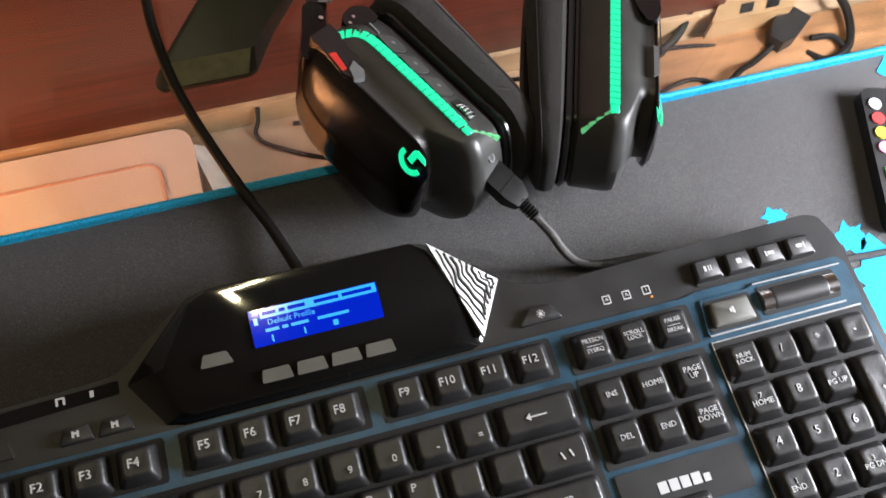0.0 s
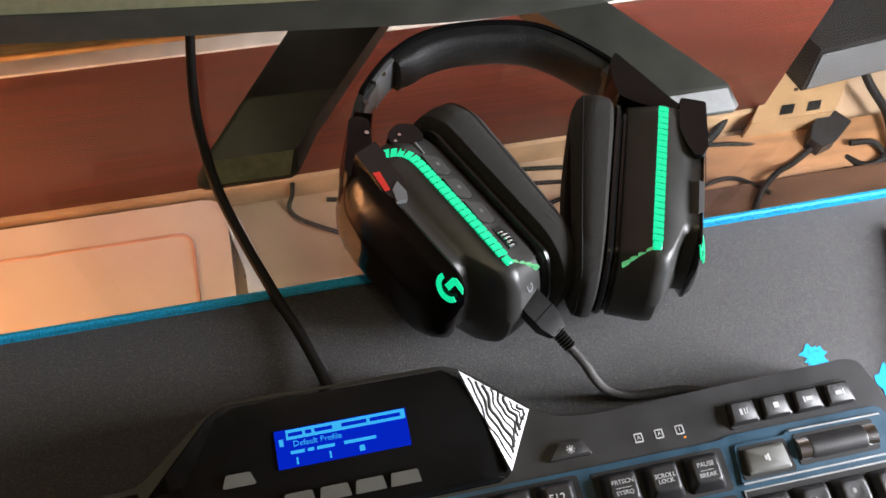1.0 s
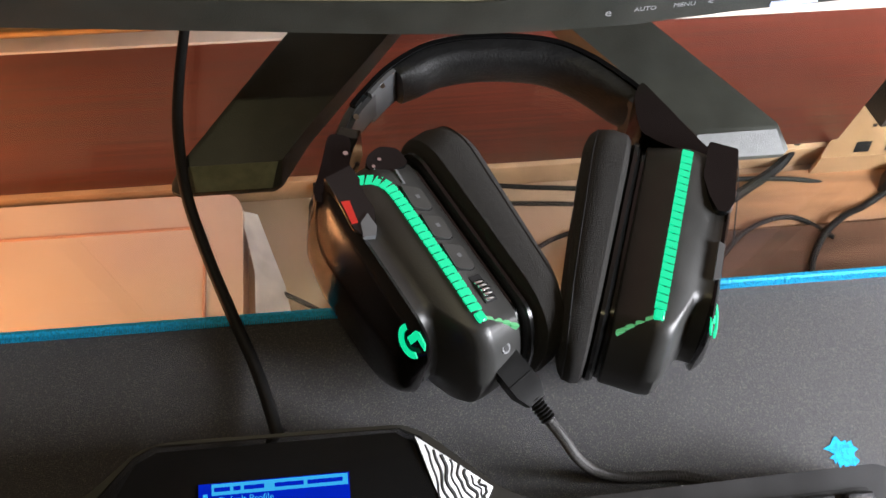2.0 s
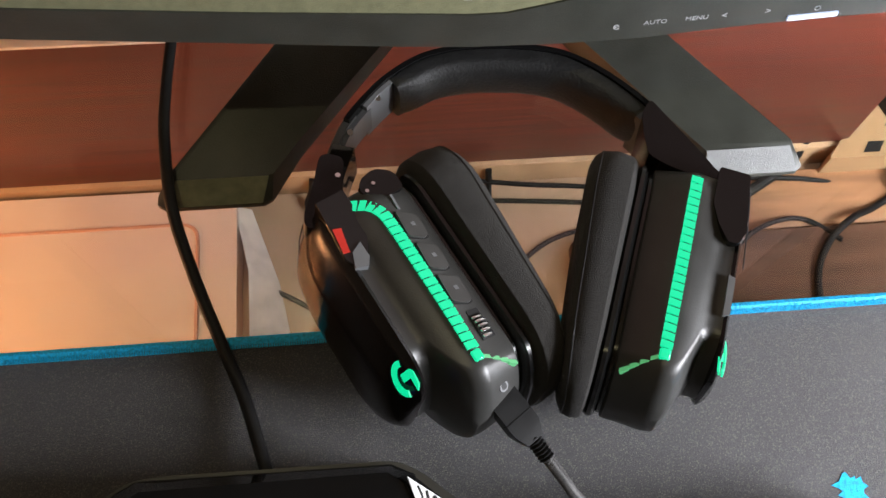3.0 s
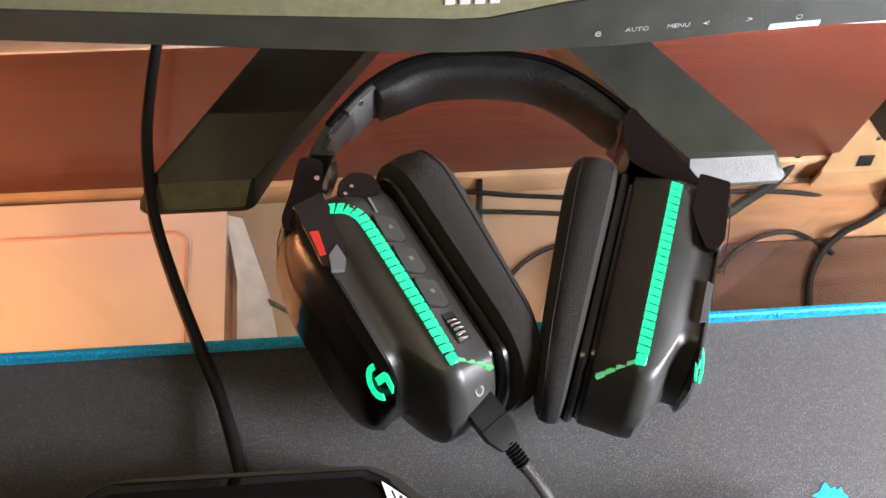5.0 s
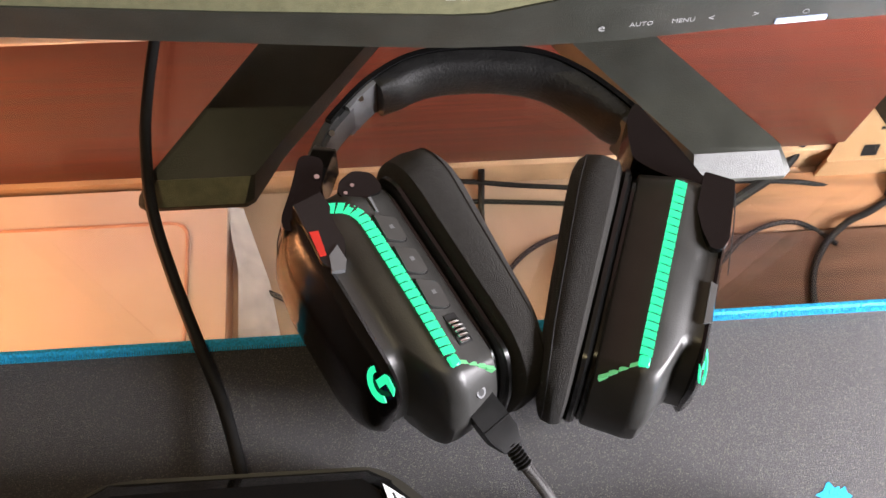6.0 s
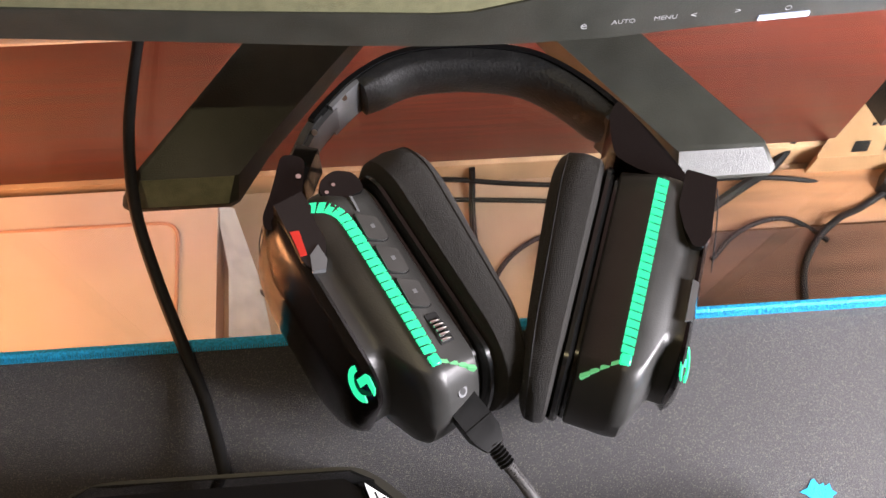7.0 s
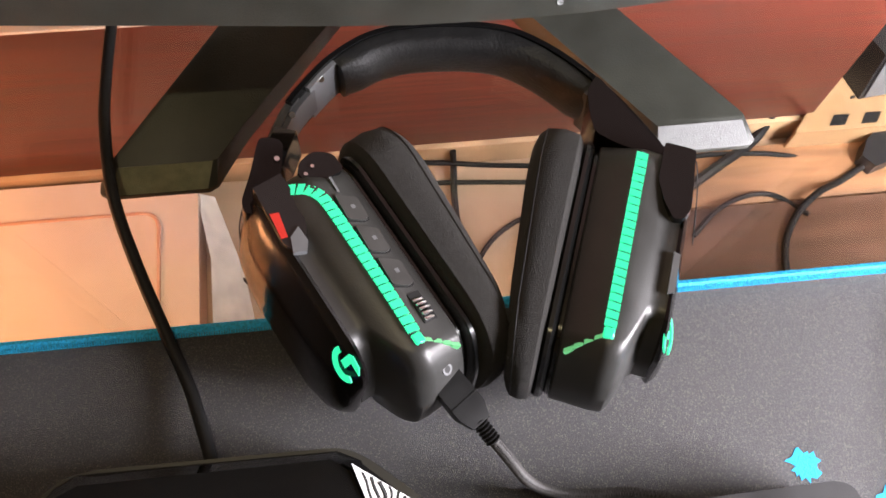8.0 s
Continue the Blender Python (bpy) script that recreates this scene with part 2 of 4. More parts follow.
glass_top = tagged(part("desk_top", box(-0.75, 0.75, -0.32, 0.60, -0.0125, -0.0045, 0.0015), M_glass, smooth=False), "clear glass desk top", "desk", kind="structure")
glass_top.visible_shadow = False

# red wooden board below the glass, with its tan plinth and a brass tube along its top
slab("wood_panel", -0.75, 0.335, 0.385, 0.405, -0.270, -0.0905, M_wood, "red mahogany board standing behind the desk", "panel", 0.001)
slab("trim", -0.75, 0.335, 0.3845, 0.4055, -0.0903, -0.0875, M_film, "pale top edge of the red board", "trim", 0.0005)
slab("plinth", -0.75, 0.335, 0.381, 0.41, -0.302, -0.271, M_tan, "tan wooden plinth under the red board", "trim", 0.002)
tagged(part("rail", tube([(-0.75, 0.392, -0.066), (0.335, 0.392, -0.066)], 0.011, 2, 16), M_gold), "brass tube along the top of the red board", "rail", kind="structure")
slab("lower_shelf", -0.75, 0.75, 0.02, 0.75, -0.325, -0.302, M_shelf, "cream laminate shelf below the desk", "shelf")

# ---- mouse pad ----
PAD = [(-0.42, -0.24), (0.42, -0.24), (0.42, 0.158), (-0.42, 0.158)]
pad = thing("mouse_pad", "black cloth desk mat with blue stitched edge and blue print", "desk mat")
part("cloth", prism(rounded(PAD, 0.012), -0.004, 0.0), M_cloth, pad)
edge_path = [Vector((x, y, -0.0012)) for x, y in rounded(PAD, 0.012, 5)]
part("stitched_edge", tube([*edge_path, edge_path[0]], 0.0024, 1, 8), M_blue_thread, pad, "bright blue stitched edge")
stitches = bmesh.new()
random.seed(4)
for i in range(760):
    x = -0.41 + i * 0.00108
    stitches = box(x, x + 0.0007, 0.1543, 0.1566, -0.0006, 0.0008 + 0.0003 * random.random(), 0, bm=stitches)
part("stitching", stitches, M_blue_thread, pad)
tagged(bpy.data.objects["stitching"], kind="stuff")


def splat(cx, cy, r, seed, jag=0.45, n=26):
    rnd = random.Random(seed)
    return [(cx + r * (1 + jag * (rnd.random() - 0.5) * (2 if i % 2 else 1)) * math.cos(2 * math.pi * i / n),
             cy + r * (1 + jag * (rnd.random() - 0.5) * (2 if i % 2 else 1)) * math.sin(2 * math.pi * i / n)) for i in range(n)]


for cx, cy, r, sd in ((0.129, 0.0722, 0.0066, 1), (0.186, 0.02, 0.030, 3), (0.165, 0.052, 0.008, 4), (0.26, 0.135, 0.03, 5), (0.23, -0.03, 0.045, 7)):
    part("print", prism(splat(cx, cy, r, sd), 0.0, 0.0003), M_blue_print, pad, "bright blue printed splash")

# ---- keyboard ----
kb = thing("keyboard", "black gaming keyboard with blue key plate and lit display", "keyboard")
BACK = [(-0.36, 0.058), (-0.205, 0.066), (-0.172, 0.094), (-0.160, 0.0965), (-0.064, 0.0955), (-0.054, 0.090), (-0.028, 0.067), (-0.017, 0.061), (0.0, 0.0595),
        (0.128, 0.0625), (0.1345, 0.060), (0.1395, 0.045), (0.1395, -0.11), (0.125, -0.135), (-0.33, -0.135), (-0.36, -0.12)]
part("case", prism(rounded(BACK, 0.006, 3), 0.004, 0.0265, 0.0035, 3), M_case, kb, "matte black plastic case")
for fx in (-0.33, 0.11):
    part("foot", box(fx - 0.015, fx + 0.015, 0.03, 0.045, 0.0, 0.0045, 0.001), M_rubber, kb)
part("foot", box(-0.3, 0.1, -0.13, -0.12, 0.0, 0.0045, 0.001), M_rubber, kb)

# blue key plate round the keys
PLATE = [(-0.312, 0.036), (-0.012, 0.036), (0.052, 0.036), (0.058, 0.0375), (0.133, 0.0375), (0.1365, 0.034), (0.1365, -0.10), (-0.312, -0.10)]
part("key_plate", prism(rounded(PLATE, 0.003), 0.022, 0.0275, 0.0008), M_plate, kb, "dark blue glossy key plate")


def well(x0, x1, y0, y1):
    part("key_well", prism(rounded([(x0, y0), (x1, y0), (x1, y1), (x0, y1)], 0.002), 0.0262, 0.0279, 0.0003), M_dark, kb, "black recess round the keys")


U = 0.01905
for x0, x1, y0, y1 in ((-0.3015, -0.0125, -0.0865, 0.0115), (-0.0105, 0.052, -0.0305, 0.0115), (0.0565, 0.1335, -0.0875, 0.0115),
                       (-0.184, -0.103, 0.0145, 0.034), (-0.097, -0.0165, 0.0145, 0.034), (-0.271, -0.19, 0.0145, 0.034), (-0.3015, -0.28, 0.0145, 0.034), (-0.0105, 0.052, 0.0135, 0.033)):
    well(x0, x1, y0, y1)

for pts in ([(0.0562, -0.087, 0.0279), (0.0562, 0.0118, 0.0279), (0.1338, 0.0118, 0.0279)], [(0.0565, 0.0148, 0.0290), (0.127, 0.0148, 0.0290)], [(0.086, 0.0338, 0.0290), (0.132, 0.0332, 0.0290)]):
    part("plate_edge", tube(pts, 0.00045, 1, 6), M_silver, kb, "pale worn edge")

key_meshes = {}


def key_mesh(w, h, top=0.0335, base=0.0272):
    k = (round(w, 5), round(h, 5), top)
    if k not in key_meshes:
        loops = []
        for z, inset, dy in ((base, 0.0, 0), (base + 0.0008, 0.0, 0), (top - 0.0012, 0.0022, 0.0006), (top - 0.0003, 0.0028, 0.0007), (top - 0.0001, 0.0038, 0.0007)):
            a, b = w / 2 - inset, h / 2 - inset
            loops.append([(x, y + dy, z) for x, y in rounded([(-a, -b), (a, -b), (a, b), (-a, b)], 0.0022, 3)])
        loops.append([(x * 0.5, y * 0.5, top - 0.0006) for x, y, z in loops[-1]])
        b = loft(loops)
        me = bpy.data.meshes.new("key")
        bmesh.ops.recalc_face_normals(b, faces=b.faces[:])
        b.to_mesh(me)
        b.free()
        me.materials.append(M_key)
        for p in me.polygons:
            p.use_smooth = True
        key_meshes[k] = me
    return key_meshes[k]


def key(x, y, legend="", w=0.0176, h=0.0176, size=0.0042, dx=0.0, dy=0.0):
    ob = new("key", key_mesh(w, h))
    ob.parent = kb
    ob.location = (x, y, 0)
    if legend:
        lettering(legend, size, pose(dx, 0.0006 + dy, 0.03305), parent=ob, depth=0.0004)
    return ob


for i, n in enumerate(("F1", "F2", "F3", "F4")):
    key(-0.2595 + i * 0.0193, 0.0243, n, h=0.0165, w=0.0172, size=0.0055, dx=-0.001)
for i, n in enumerate(("F5", "F6", "F7", "F8")):
    key(-0.1725 + i * 0.0193, 0.0243, n, h=0.0165, w=0.0172, size=0.0055, dx=-0.001)
for i, n in enumerate(("F9", "F10", "F11", "F12")):
    key(-0.0858 + i * 0.0193, 0.0243, n, h=0.0165, w=0.0172, size=0.0052, dx=-0.001)
key(-0.2905, 0.0243, "ESC", h=0.0165)
for i, n in enumerate(("PRTSCN\n--------\nSYSRQ", "SCROLL\nLOCK", "PAUSE\n-------\nBREAK")):
    key(0.0012 + i * 0.0196, 0.0232, n, w=0.0178, h=0.0165, size=0.0028)
for i, n in enumerate(("INS", "HOME", "PAGE\nUP")):
    key(0.0012 + i * 0.0196, 0.0, n, size=0.0036)
for i, n in enumerate(("DEL", "END", "PAGE\nDOWN")):
    key(0.0012 + i * 0.0196, -0.0195, n, size=0.0036)
NX = [0.0668 + i * 0.0187 for i in range(4)]
for x, n, s in zip(NX, ("NUM\nLOCK", "/", "*", "-"), (0.0032, 0.005, 0.006, 0.006)):
    key(x, 0.0, n, size=s, dx=-0.001)
for r, row in enumerate((("7\nHOME", "8", "9\nPG UP"), ("4", "5", "6"), ("1\nEND", "2", "3\nPG DN"))):
    for x, n in zip(NX, row):
        key(x, -0.0195 - r * 0.0193, n, size=0.0036 if "\n" in n else 0.0055, dx=-0.001)
key(NX[3], -0.0292, "+", h=0.0365)
key(NX[3], -0.0677, "", h=0.0365)
key((NX[0] + NX[1]) / 2, -0.0774, "0", w=0.0365)
key(NX[2], -0.0774, ".")
# main block
for i in range(13):
    key(-0.2905 + i * U, 0.0, "1234567890"[i - 1] if 0 < i < 11 else ("", "-", "=")[i - 10] if i > 10 else "", size=0.0045, dx=0.002, dy=-0.002)
backspace = key(-0.0333, 0.0, "", w=0.0365)
part("legend", join(bars([(-0.0035, 0.004, -0.0001, 0.0005)], 0.03305, 0.0003), prism([(-0.0035, -0.0016), (-0.0035, 0.002), (-0.0056, 0.0002)], 0.03305, 0.03335)), M_legend, backspace)
key(-0.2858, -0.0191, "TAB", w=0.027)
for i, n in enumerate("QWERTYUIOP"):
    key(-0.2905 + (1.5 + i) * U, -0.0191, n, size=0.005, dx=-0.003, dy=0.003)
key(-0.2905 + 11.5 * U, -0.0191)
key(-0.2905 + 12.5 * U, -0.0191)
bslash = key(-0.0286, -0.0191, "", w=0.027)
part("legend", move(bars([(-0.0004, 0.0004, -0.002, 0.0015), (0.0036, 0.0044, -0.003, 0.0005)], 0.03305, 0.0003), pose(0, 0, 0, 0, 0, 20)), M_legend, bslash)
key(-0.2834, -0.0382, "CAPS", w=0.0318)
for i, n in enumerate("ASDFGHJKL"):
    key(-0.2905 + (1.75 + i) * U, -0.0382, n, size=0.005, dx=-0.003, dy=0.003)
for i in (9, 10):
    key(-0.2905 + (1.75 + i) * U, -0.0382)
key(-0.0357, -0.0382, "ENTER", w=0.041)
key(-0.2786, -0.0573, "SHIFT", w=0.041)
for i, n in enumerate("ZXCVBNM"):
    key(-0.2905 + (2.25 + i) * U, -0.0573, n, size=0.005, dx=-0.003, dy=0.003)
for i in (7, 8, 9):
    key(-0.2905 + (2.25 + i) * U, -0.0573)
key(-0.0405, -0.0573, "SHIFT", w=0.05)
for x, w in ((-0.288, 0.0225), (-0.264, 0.0225), (-0.24, 0.0225), (-0.101, 0.0225), (-0.077, 0.0225), (-0.053, 0.0225), (-0.029, 0.0225)):
    key(x, -0.0764, w=w)
key(-0.1705, -0.0764, w=0.113)
for x, y in ((0.0208, -0.0573), (0.0012, -0.0764), (0.0208, -0.0764), (0.0404, -0.0764)):
    key(x, y)
for c in range(3):
    for r in range(6):
        key(-0.3525 + c * 0.0178, 0.012 - r * 0.0195, "", w=0.0165)

# model plate with its unreadable mark
part("badge", prism(rounded([(-0.009, -0.053), (0.050, -0.053), (0.050, -0.033), (-0.009, -0.033)], 0.002), 0.0272, 0.0285, 0.0005), M_case, kb, "black name plate")
marks = bars([(0.008 + i * 0.0052, 0.0122 + i * 0.0052, -0.0455, -0.0405) for i in range(4)] + [(0.029, 0.032, -0.0455, -0.042)], 0.0286)
part("badge_mark", marks, M_legend, kb.children[-1])

# display hump
HUMP = [(-0.203, 0.060), (-0.174, 0.0915), (-0.166, 0.0955), (-0.066, 0.0945), (-0.057, 0.090), (-0.0305, 0.0665), (-0.032, 0.062), (-0.0445, 0.0395), (-0.050, 0.0372), (-0.181, 0.0365), (-0.189, 0.0385)]
TOP = [(-0.184, 0.060), (-0.168, 0.085), (-0.160, 0.0885), (-0.068, 0.0885), (-0.0615, 0.084), (-0.0545, 0.0655), (-0.0545, 0.061), (-0.0575, 0.0415), (-0.0605, 0.0395), (-0.175, 0.0385), (-0.1795, 0.0405)]


def tilt_z(y, lo, hi):
    return lo + (hi - lo) * (y - 0.038) / 0.05


part("display_housing", bevel(loft([[(x, y, 0.0255) for x, y in HUMP], [(x, y, tilt_z(y, 0.0335, 0.0425)) for x, y in TOP]]), 0.0022, 3, 15), M_gloss, kb, "glossy black display housing")
DT = Matrix.Translation((0, 0.038, 0.0338)) @ pose(0, 0, 0, math.degrees(math.atan2(0.009, 0.05)), 0, 0)
lcd = part("display", move(box(-0.1445, -0.087, 0.0215, 0.0378, -0.0003, 0.0003), DT), M_lcd, kb, "lit blue display", smooth=False)
part("display_bar", move(bars([(-0.1395, -0.0875, 0.0333, 0.0375)], 0.0004), DT), M_lcd_light, lcd, "pale blue selected line")
for x0, x1 in ((-0.1385, -0.1325), (-0.1312, -0.1285), (-0.1272, -0.1195), (-0.1155, -0.1045), (-0.103, -0.0895)):
    part("display_word", move(bars([(x0, x1, 0.0346, 0.0362)], 0.00052), DT), M_lcd, lcd)
lettering("Default Profile", 0.0036, DT @ pose(-0.1265, 0.0312, 0.0004), "display_text", M_lcd_light, lcd)
for x0, x1 in ((-0.1385, -0.1325), (-0.1312, -0.1285), (-0.1272, -0.1195), (-0.1155, -0.1015)):
    part("display_word", move(bars([(x0, x1, 0.0271, 0.0285)], 0.0004), DT), M_lcd_light, lcd)
for x0, x1, y0, y1 in ((-0.1428, -0.141, 0.031, 0.034), (-0.1365, -0.1357, 0.0225, 0.0255), (-0.1223, -0.1215, 0.0225, 0.0255), (-0.1093, -0.107, 0.023, 0.0255)):
    part("display_icon", move(bars([(x0, x1, y0, y1)], 0.0004), DT), M_lcd_light, lcd)
for i in range(4):
    x = -0.1445 + i * 0.0152
    b = prism(rounded([(x, 0.0055), (x + 0.0135, 0.0055), (x + 0.0125, 0.0112), (x + 0.001, 0.0112)], 0.0008), -0.0005, 0.0016, 0.0006)
    part("display_button", move(b, DT), M_key_grey, kb, "grey soft button")
part("display_button", move(prism(rounded([(-0.1685, 0.018), (-0.1545, 0.018), (-0.1565, 0.0235), (-0.1665, 0.0235)], 0.001), -0.0005, 0.0016, 0.0006), DT), M_key_grey, kb, "grey soft button")


def on_plane(p, a, b, c):
    n = (Vector(b) - Vector(a)).cross(Vector(c) - Vector(a))
    return a[2] - (n.x * (p[0] - a[0]) + n.y * (p[1] - a[1])) / n.z


TA, TB, TC = (-0.0605, 0.0862, 0.0432), (-0.0305, 0.0665, 0.0285), (-0.0455, 0.0405, 0.0315)
wing = [TA, TB, TC]
part("wing", loft([[(x, y, z - 0.003) for x, y, z in wing], [(x, y, z + 0.0008) for x, y, z in wing]]), M_silver, kb, "silver wing with black wavy lines", smooth=False)
silver = kb.children[-1]
for k in range(8):
    f = 0.07 + k * 0.108
    a = Vector(TA).lerp(Vector(TB), f)
    c = Vector(TC).lerp(Vector(TB), f)
    across = (Vector(TB) - Vector(TA).lerp(Vector(TC), 0.5)).normalized()
    pts = []
    for j in range(13):
        g = 0.05 + 0.88 * j / 12
        p = a.lerp(c, g) + across * (0.0011 * math.sin(g * 9 + k * 0.45) + 0.0005 * math.sin(g * 21 + k * 1.7))
        pts.append((p.x, p.y, on_plane(p, TA, TB, TC) + 0.0007))
    part("wing_line", tube(pts, 0.00052 + 0.00016 * (k % 3), 2, 5), M_dark, silver, "black wavy line")

# media and volume keys
part("media_frame", prism(rounded([(0.0605, 0.0395), (0.1245, 0.0395), (0.122, 0.0535), (0.0625, 0.0525)], 0.002), 0.0262, 0.0272, 0.0004), M_dark, kb)
for i in range(4):
    x = 0.0675 + i * 0.0163
    k = part("media_key", bevel(loft([[(px + x, py + 0.0462, z) for px, py in rounded([(-a, -b), (a, -b), (a * 0.86, b), (-a * 0.86, b)], 0.001)] for a, b, z in ((0.0072, 0.0054, 0.0268), (0.0068, 0.005, 0.0300), (0.0058, 0.0042, 0.0309))]), 0), M_key, kb, "black media key")
    part("legend", bars([[(-0.002, -0.0007, -0.0014, 0.0014), (0.0002, 0.0008, -0.0014, 0.0014), (0.0014, 0.002, -0.0014, 0.0014)], [(-0.0013, 0.0013, -0.0013, 0.0013)], [(-0.0024, -0.0016, -0.0014, 0.0014), (-0.0011, 0.0022, -0.0009, 0.0009)], [(-0.0022, 0.0011, -0.0009, 0.0009), (0.0016, 0.0024, -0.0014, 0.0014)]][i], 0.031), M_legend, k)
    k.children[0].location = (x, 0.0462, 0)
part("volume_frame", prism(rounded([(0.056, 0.0145), (0.128, 0.0145), (0.1335, 0.0335), (0.0865, 0.0345), (0.083, 0.0325), (0.058, 0.0325)], 0.002), 0.0272, 0.0288, 0.0008), M_plate, kb, "blue frame with pale worn edge")
part("volume_well", prism(rounded([(0.0575, 0.016), (0.0835, 0.016), (0.0825, 0.0312), (0.0595, 0.0312)], 0.002), 0.0285, 0.0291, 0.0002), M_dark, kb)
mute = part("mute_key", loft([[(px, py, z) for px, py in rounded([(0.0595 + q, 0.0175 + q), (0.0812 - q, 0.0175 + q), (0.0803 - q, 0.0295 - q), (0.0612 + q, 0.0295 - q)], 0.0012)] for q, z in ((0, 0.0285), (0.0003, 0.0308), (0.0014, 0.0316))]), M_key_grey, kb, "grey mute key")
part("legend", bars([(0.0692, 0.0702, 0.0228, 0.0248), (0.0705, 0.0715, 0.0222, 0.0254)], 0.0317), M_legend, mute)
part("volume_groove", prism(rounded([(0.0858, 0.0175), (0.1262, 0.0175), (0.1272, 0.0318), (0.0868, 0.0318)], 0.002), 0.0285, 0.0292, 0.0002), M_dark, kb)
roller = part("volume_roller", tube([(0.0925, 0.0247, 0.0262), (0.1205, 0.0247, 0.0262)], 0.0062, 26, 28, 0.025), M_case, kb, "ribbed black volume roller")
for x0 in (0.0868, 0.1205):
    part("roller_cap", tube([(x0, 0.0247, 0.0262), (x0 + 0.0055, 0.0247, 0.0262)], 0.006, 2, 24), M_chrome, kb, "chrome roller end")
# backlight key, lock lamps
sun_key = part("backlight_key", loft([[(px, py, z) for px, py in rounded([(-0.0275 + q, 0.0415 + q), (-0.0065 - q, 0.0415 + q), (-0.0105 - q, 0.0495 - q), (-0.0215 + q, 0.0495 - q)], 0.0012)] for q, z in ((0, 0.0262), (0.0002, 0.0285), (0.0012, 0.0291))]), M_key, kb, "black backlight key")
rays = bars([(-0.0008, 0.0008, -0.0008, 0.0008)], 0.0292)
for k in range(8):
    rays = join(rays, move(bars([(0.0013, 0.002, -0.0002, 0.0002)], 0.0292), pose(0, 0, 0, 0, 0, 45 * k)))
part("legend", move(rays, pose(-0.0165, 0.0452, 0)), M_legend, sun_key)
for x, ch in ((0.0165, "A"), (0.0265, "A"), (0.0365, "1")):
    lm = part("lock_lamp", prism(rounded([(x - 0.002, 0.0425), (x + 0.002, 0.0425), (x + 0.002, 0.0468), (x - 0.002, 0.0468)], 0.0005), 0.0262, 0.0267), M_legend, kb, "white framed lock lamp")
    part("lock_face", prism([(x - 0.0014, 0.0431), (x + 0.0014, 0.0431), (x + 0.0014, 0.0462), (x - 0.0014, 0.0462)], 0.0266, 0.0268), M_dark, lm)
    lettering(ch, 0.0026, pose(x, 0.0447, 0.0269), "lock_mark", M_legend, lm)
part("power_led", box(0.0375, 0.0386, 0.0405, 0.0412, 0.0262, 0.0268), M_led, kb)
# macro keys left of the display
for x0, x1 in ((-0.232, -0.217), (-0.216, -0.2005)):
    k = part("macro_key", loft([[(px, py, z) for px, py in rounded([(x0 + q, 0.0405 + q), (x1 - q, 0.0405 + q), (x1 - 0.002 - q, 0.0478 - q), (x0 + 0.002 + q, 0.0478 - q)], 0.001)] for q, z in ((0, 0.0262), (0.0003, 0.0285), (0.001, 0.029))]), M_key, kb, "black macro key")
    part("legend", bars([((x0 + x1) / 2 - 0.0016, (x0 + x1) / 2 - 0.0006, 0.0428, 0.0456), ((x0 + x1) / 2 + 0.0004, (x0 + x1) / 2 + 0.0014, 0.0428, 0.0456), ((x0 + x1) / 2 - 0.0006, (x0 + x1) / 2 + 0.0004, 0.044, 0.045)], 0.0291), M_legend, k)
part("macro_key", prism(rounded([(-0.266, 0.041), (-0.25, 0.041), (-0.252, 0.048), (-0.264, 0.048)], 0.001), 0.0262, 0.0288, 0.0008), M_key, kb, "black macro key")
part("legend", bars([(-0.2605, -0.2575, 0.0432, 0.0458)], 0.0289), M_legend, kb.children[-1])
part("jack_strip", prism(rounded([(-0.30, 0.053), (-0.205, 0.0575), (-0.205, 0.0635), (-0.30, 0.0595)], 0.001), 0.0262, 0.0272, 0.0004), M_gloss, kb, "glossy dark red strip with two jack marks")
part("jack_mark", bars([(-0.2315, -0.2305, 0.0585, 0.0612), (-0.2285, -0.2275, 0.0585, 0.0612), (-0.2315, -0.2275, 0.0612, 0.062), (-0.2172, -0.2155, 0.0588, 0.0618)], 0.0273), M_legend, kb.children[-1])

# ---- headset lying on the pad ----
hs = thing("headset", "black gaming headset with lit teal strips lying on the mat", "headset")


def cup_frame(corner, top, roll, side):
    """Axes of an ear cup: u to its top, n outwards, w to its upper rim."""
    c, t = Vector(corner), Vector(top)
    u = (t - c).normalized()
    n0 = Vector((u.y, -u.x, 0)).normalized() * side
    w0 = Vector((0, 0, 1))
    w0 = (w0 - u * w0.dot(u)).normalized()
    r = radians(roll)
    n = n0 * math.cos(r) + w0 * math.sin(r)
    w = w0 * math.cos(r) - n0 * math.sin(r)
    m = Matrix((u, n, w)).transposed().to_4x4()
    m.translation = c
    return m


def shell_ring(n, top, end, tip=0.086, low=-0.066, r=0.007):
    """A closed line round the ear housing at depth n: the height of its rim, its lower end and its upper tip along the cup."""
    pts = [(end + 0.0155, top), (tip - 0.012, top), (tip - 0.003, top - 0.006), (tip, top - 0.020), (tip, low + 0.020), (tip - 0.012, low + 0.004), (tip - 0.03, low),
           (end + 0.030, low), (end + 0.011, low + 0.006), (end + 0.002, low + 0.019), (end, top - 0.036), (end + 0.0018, top - 0.022), (end + 0.0060, top - 0.0114), (end + 0.0105, top - 0.0040)]
    return [(u, n, w) for u, w in rounded(pts, r, 3)]


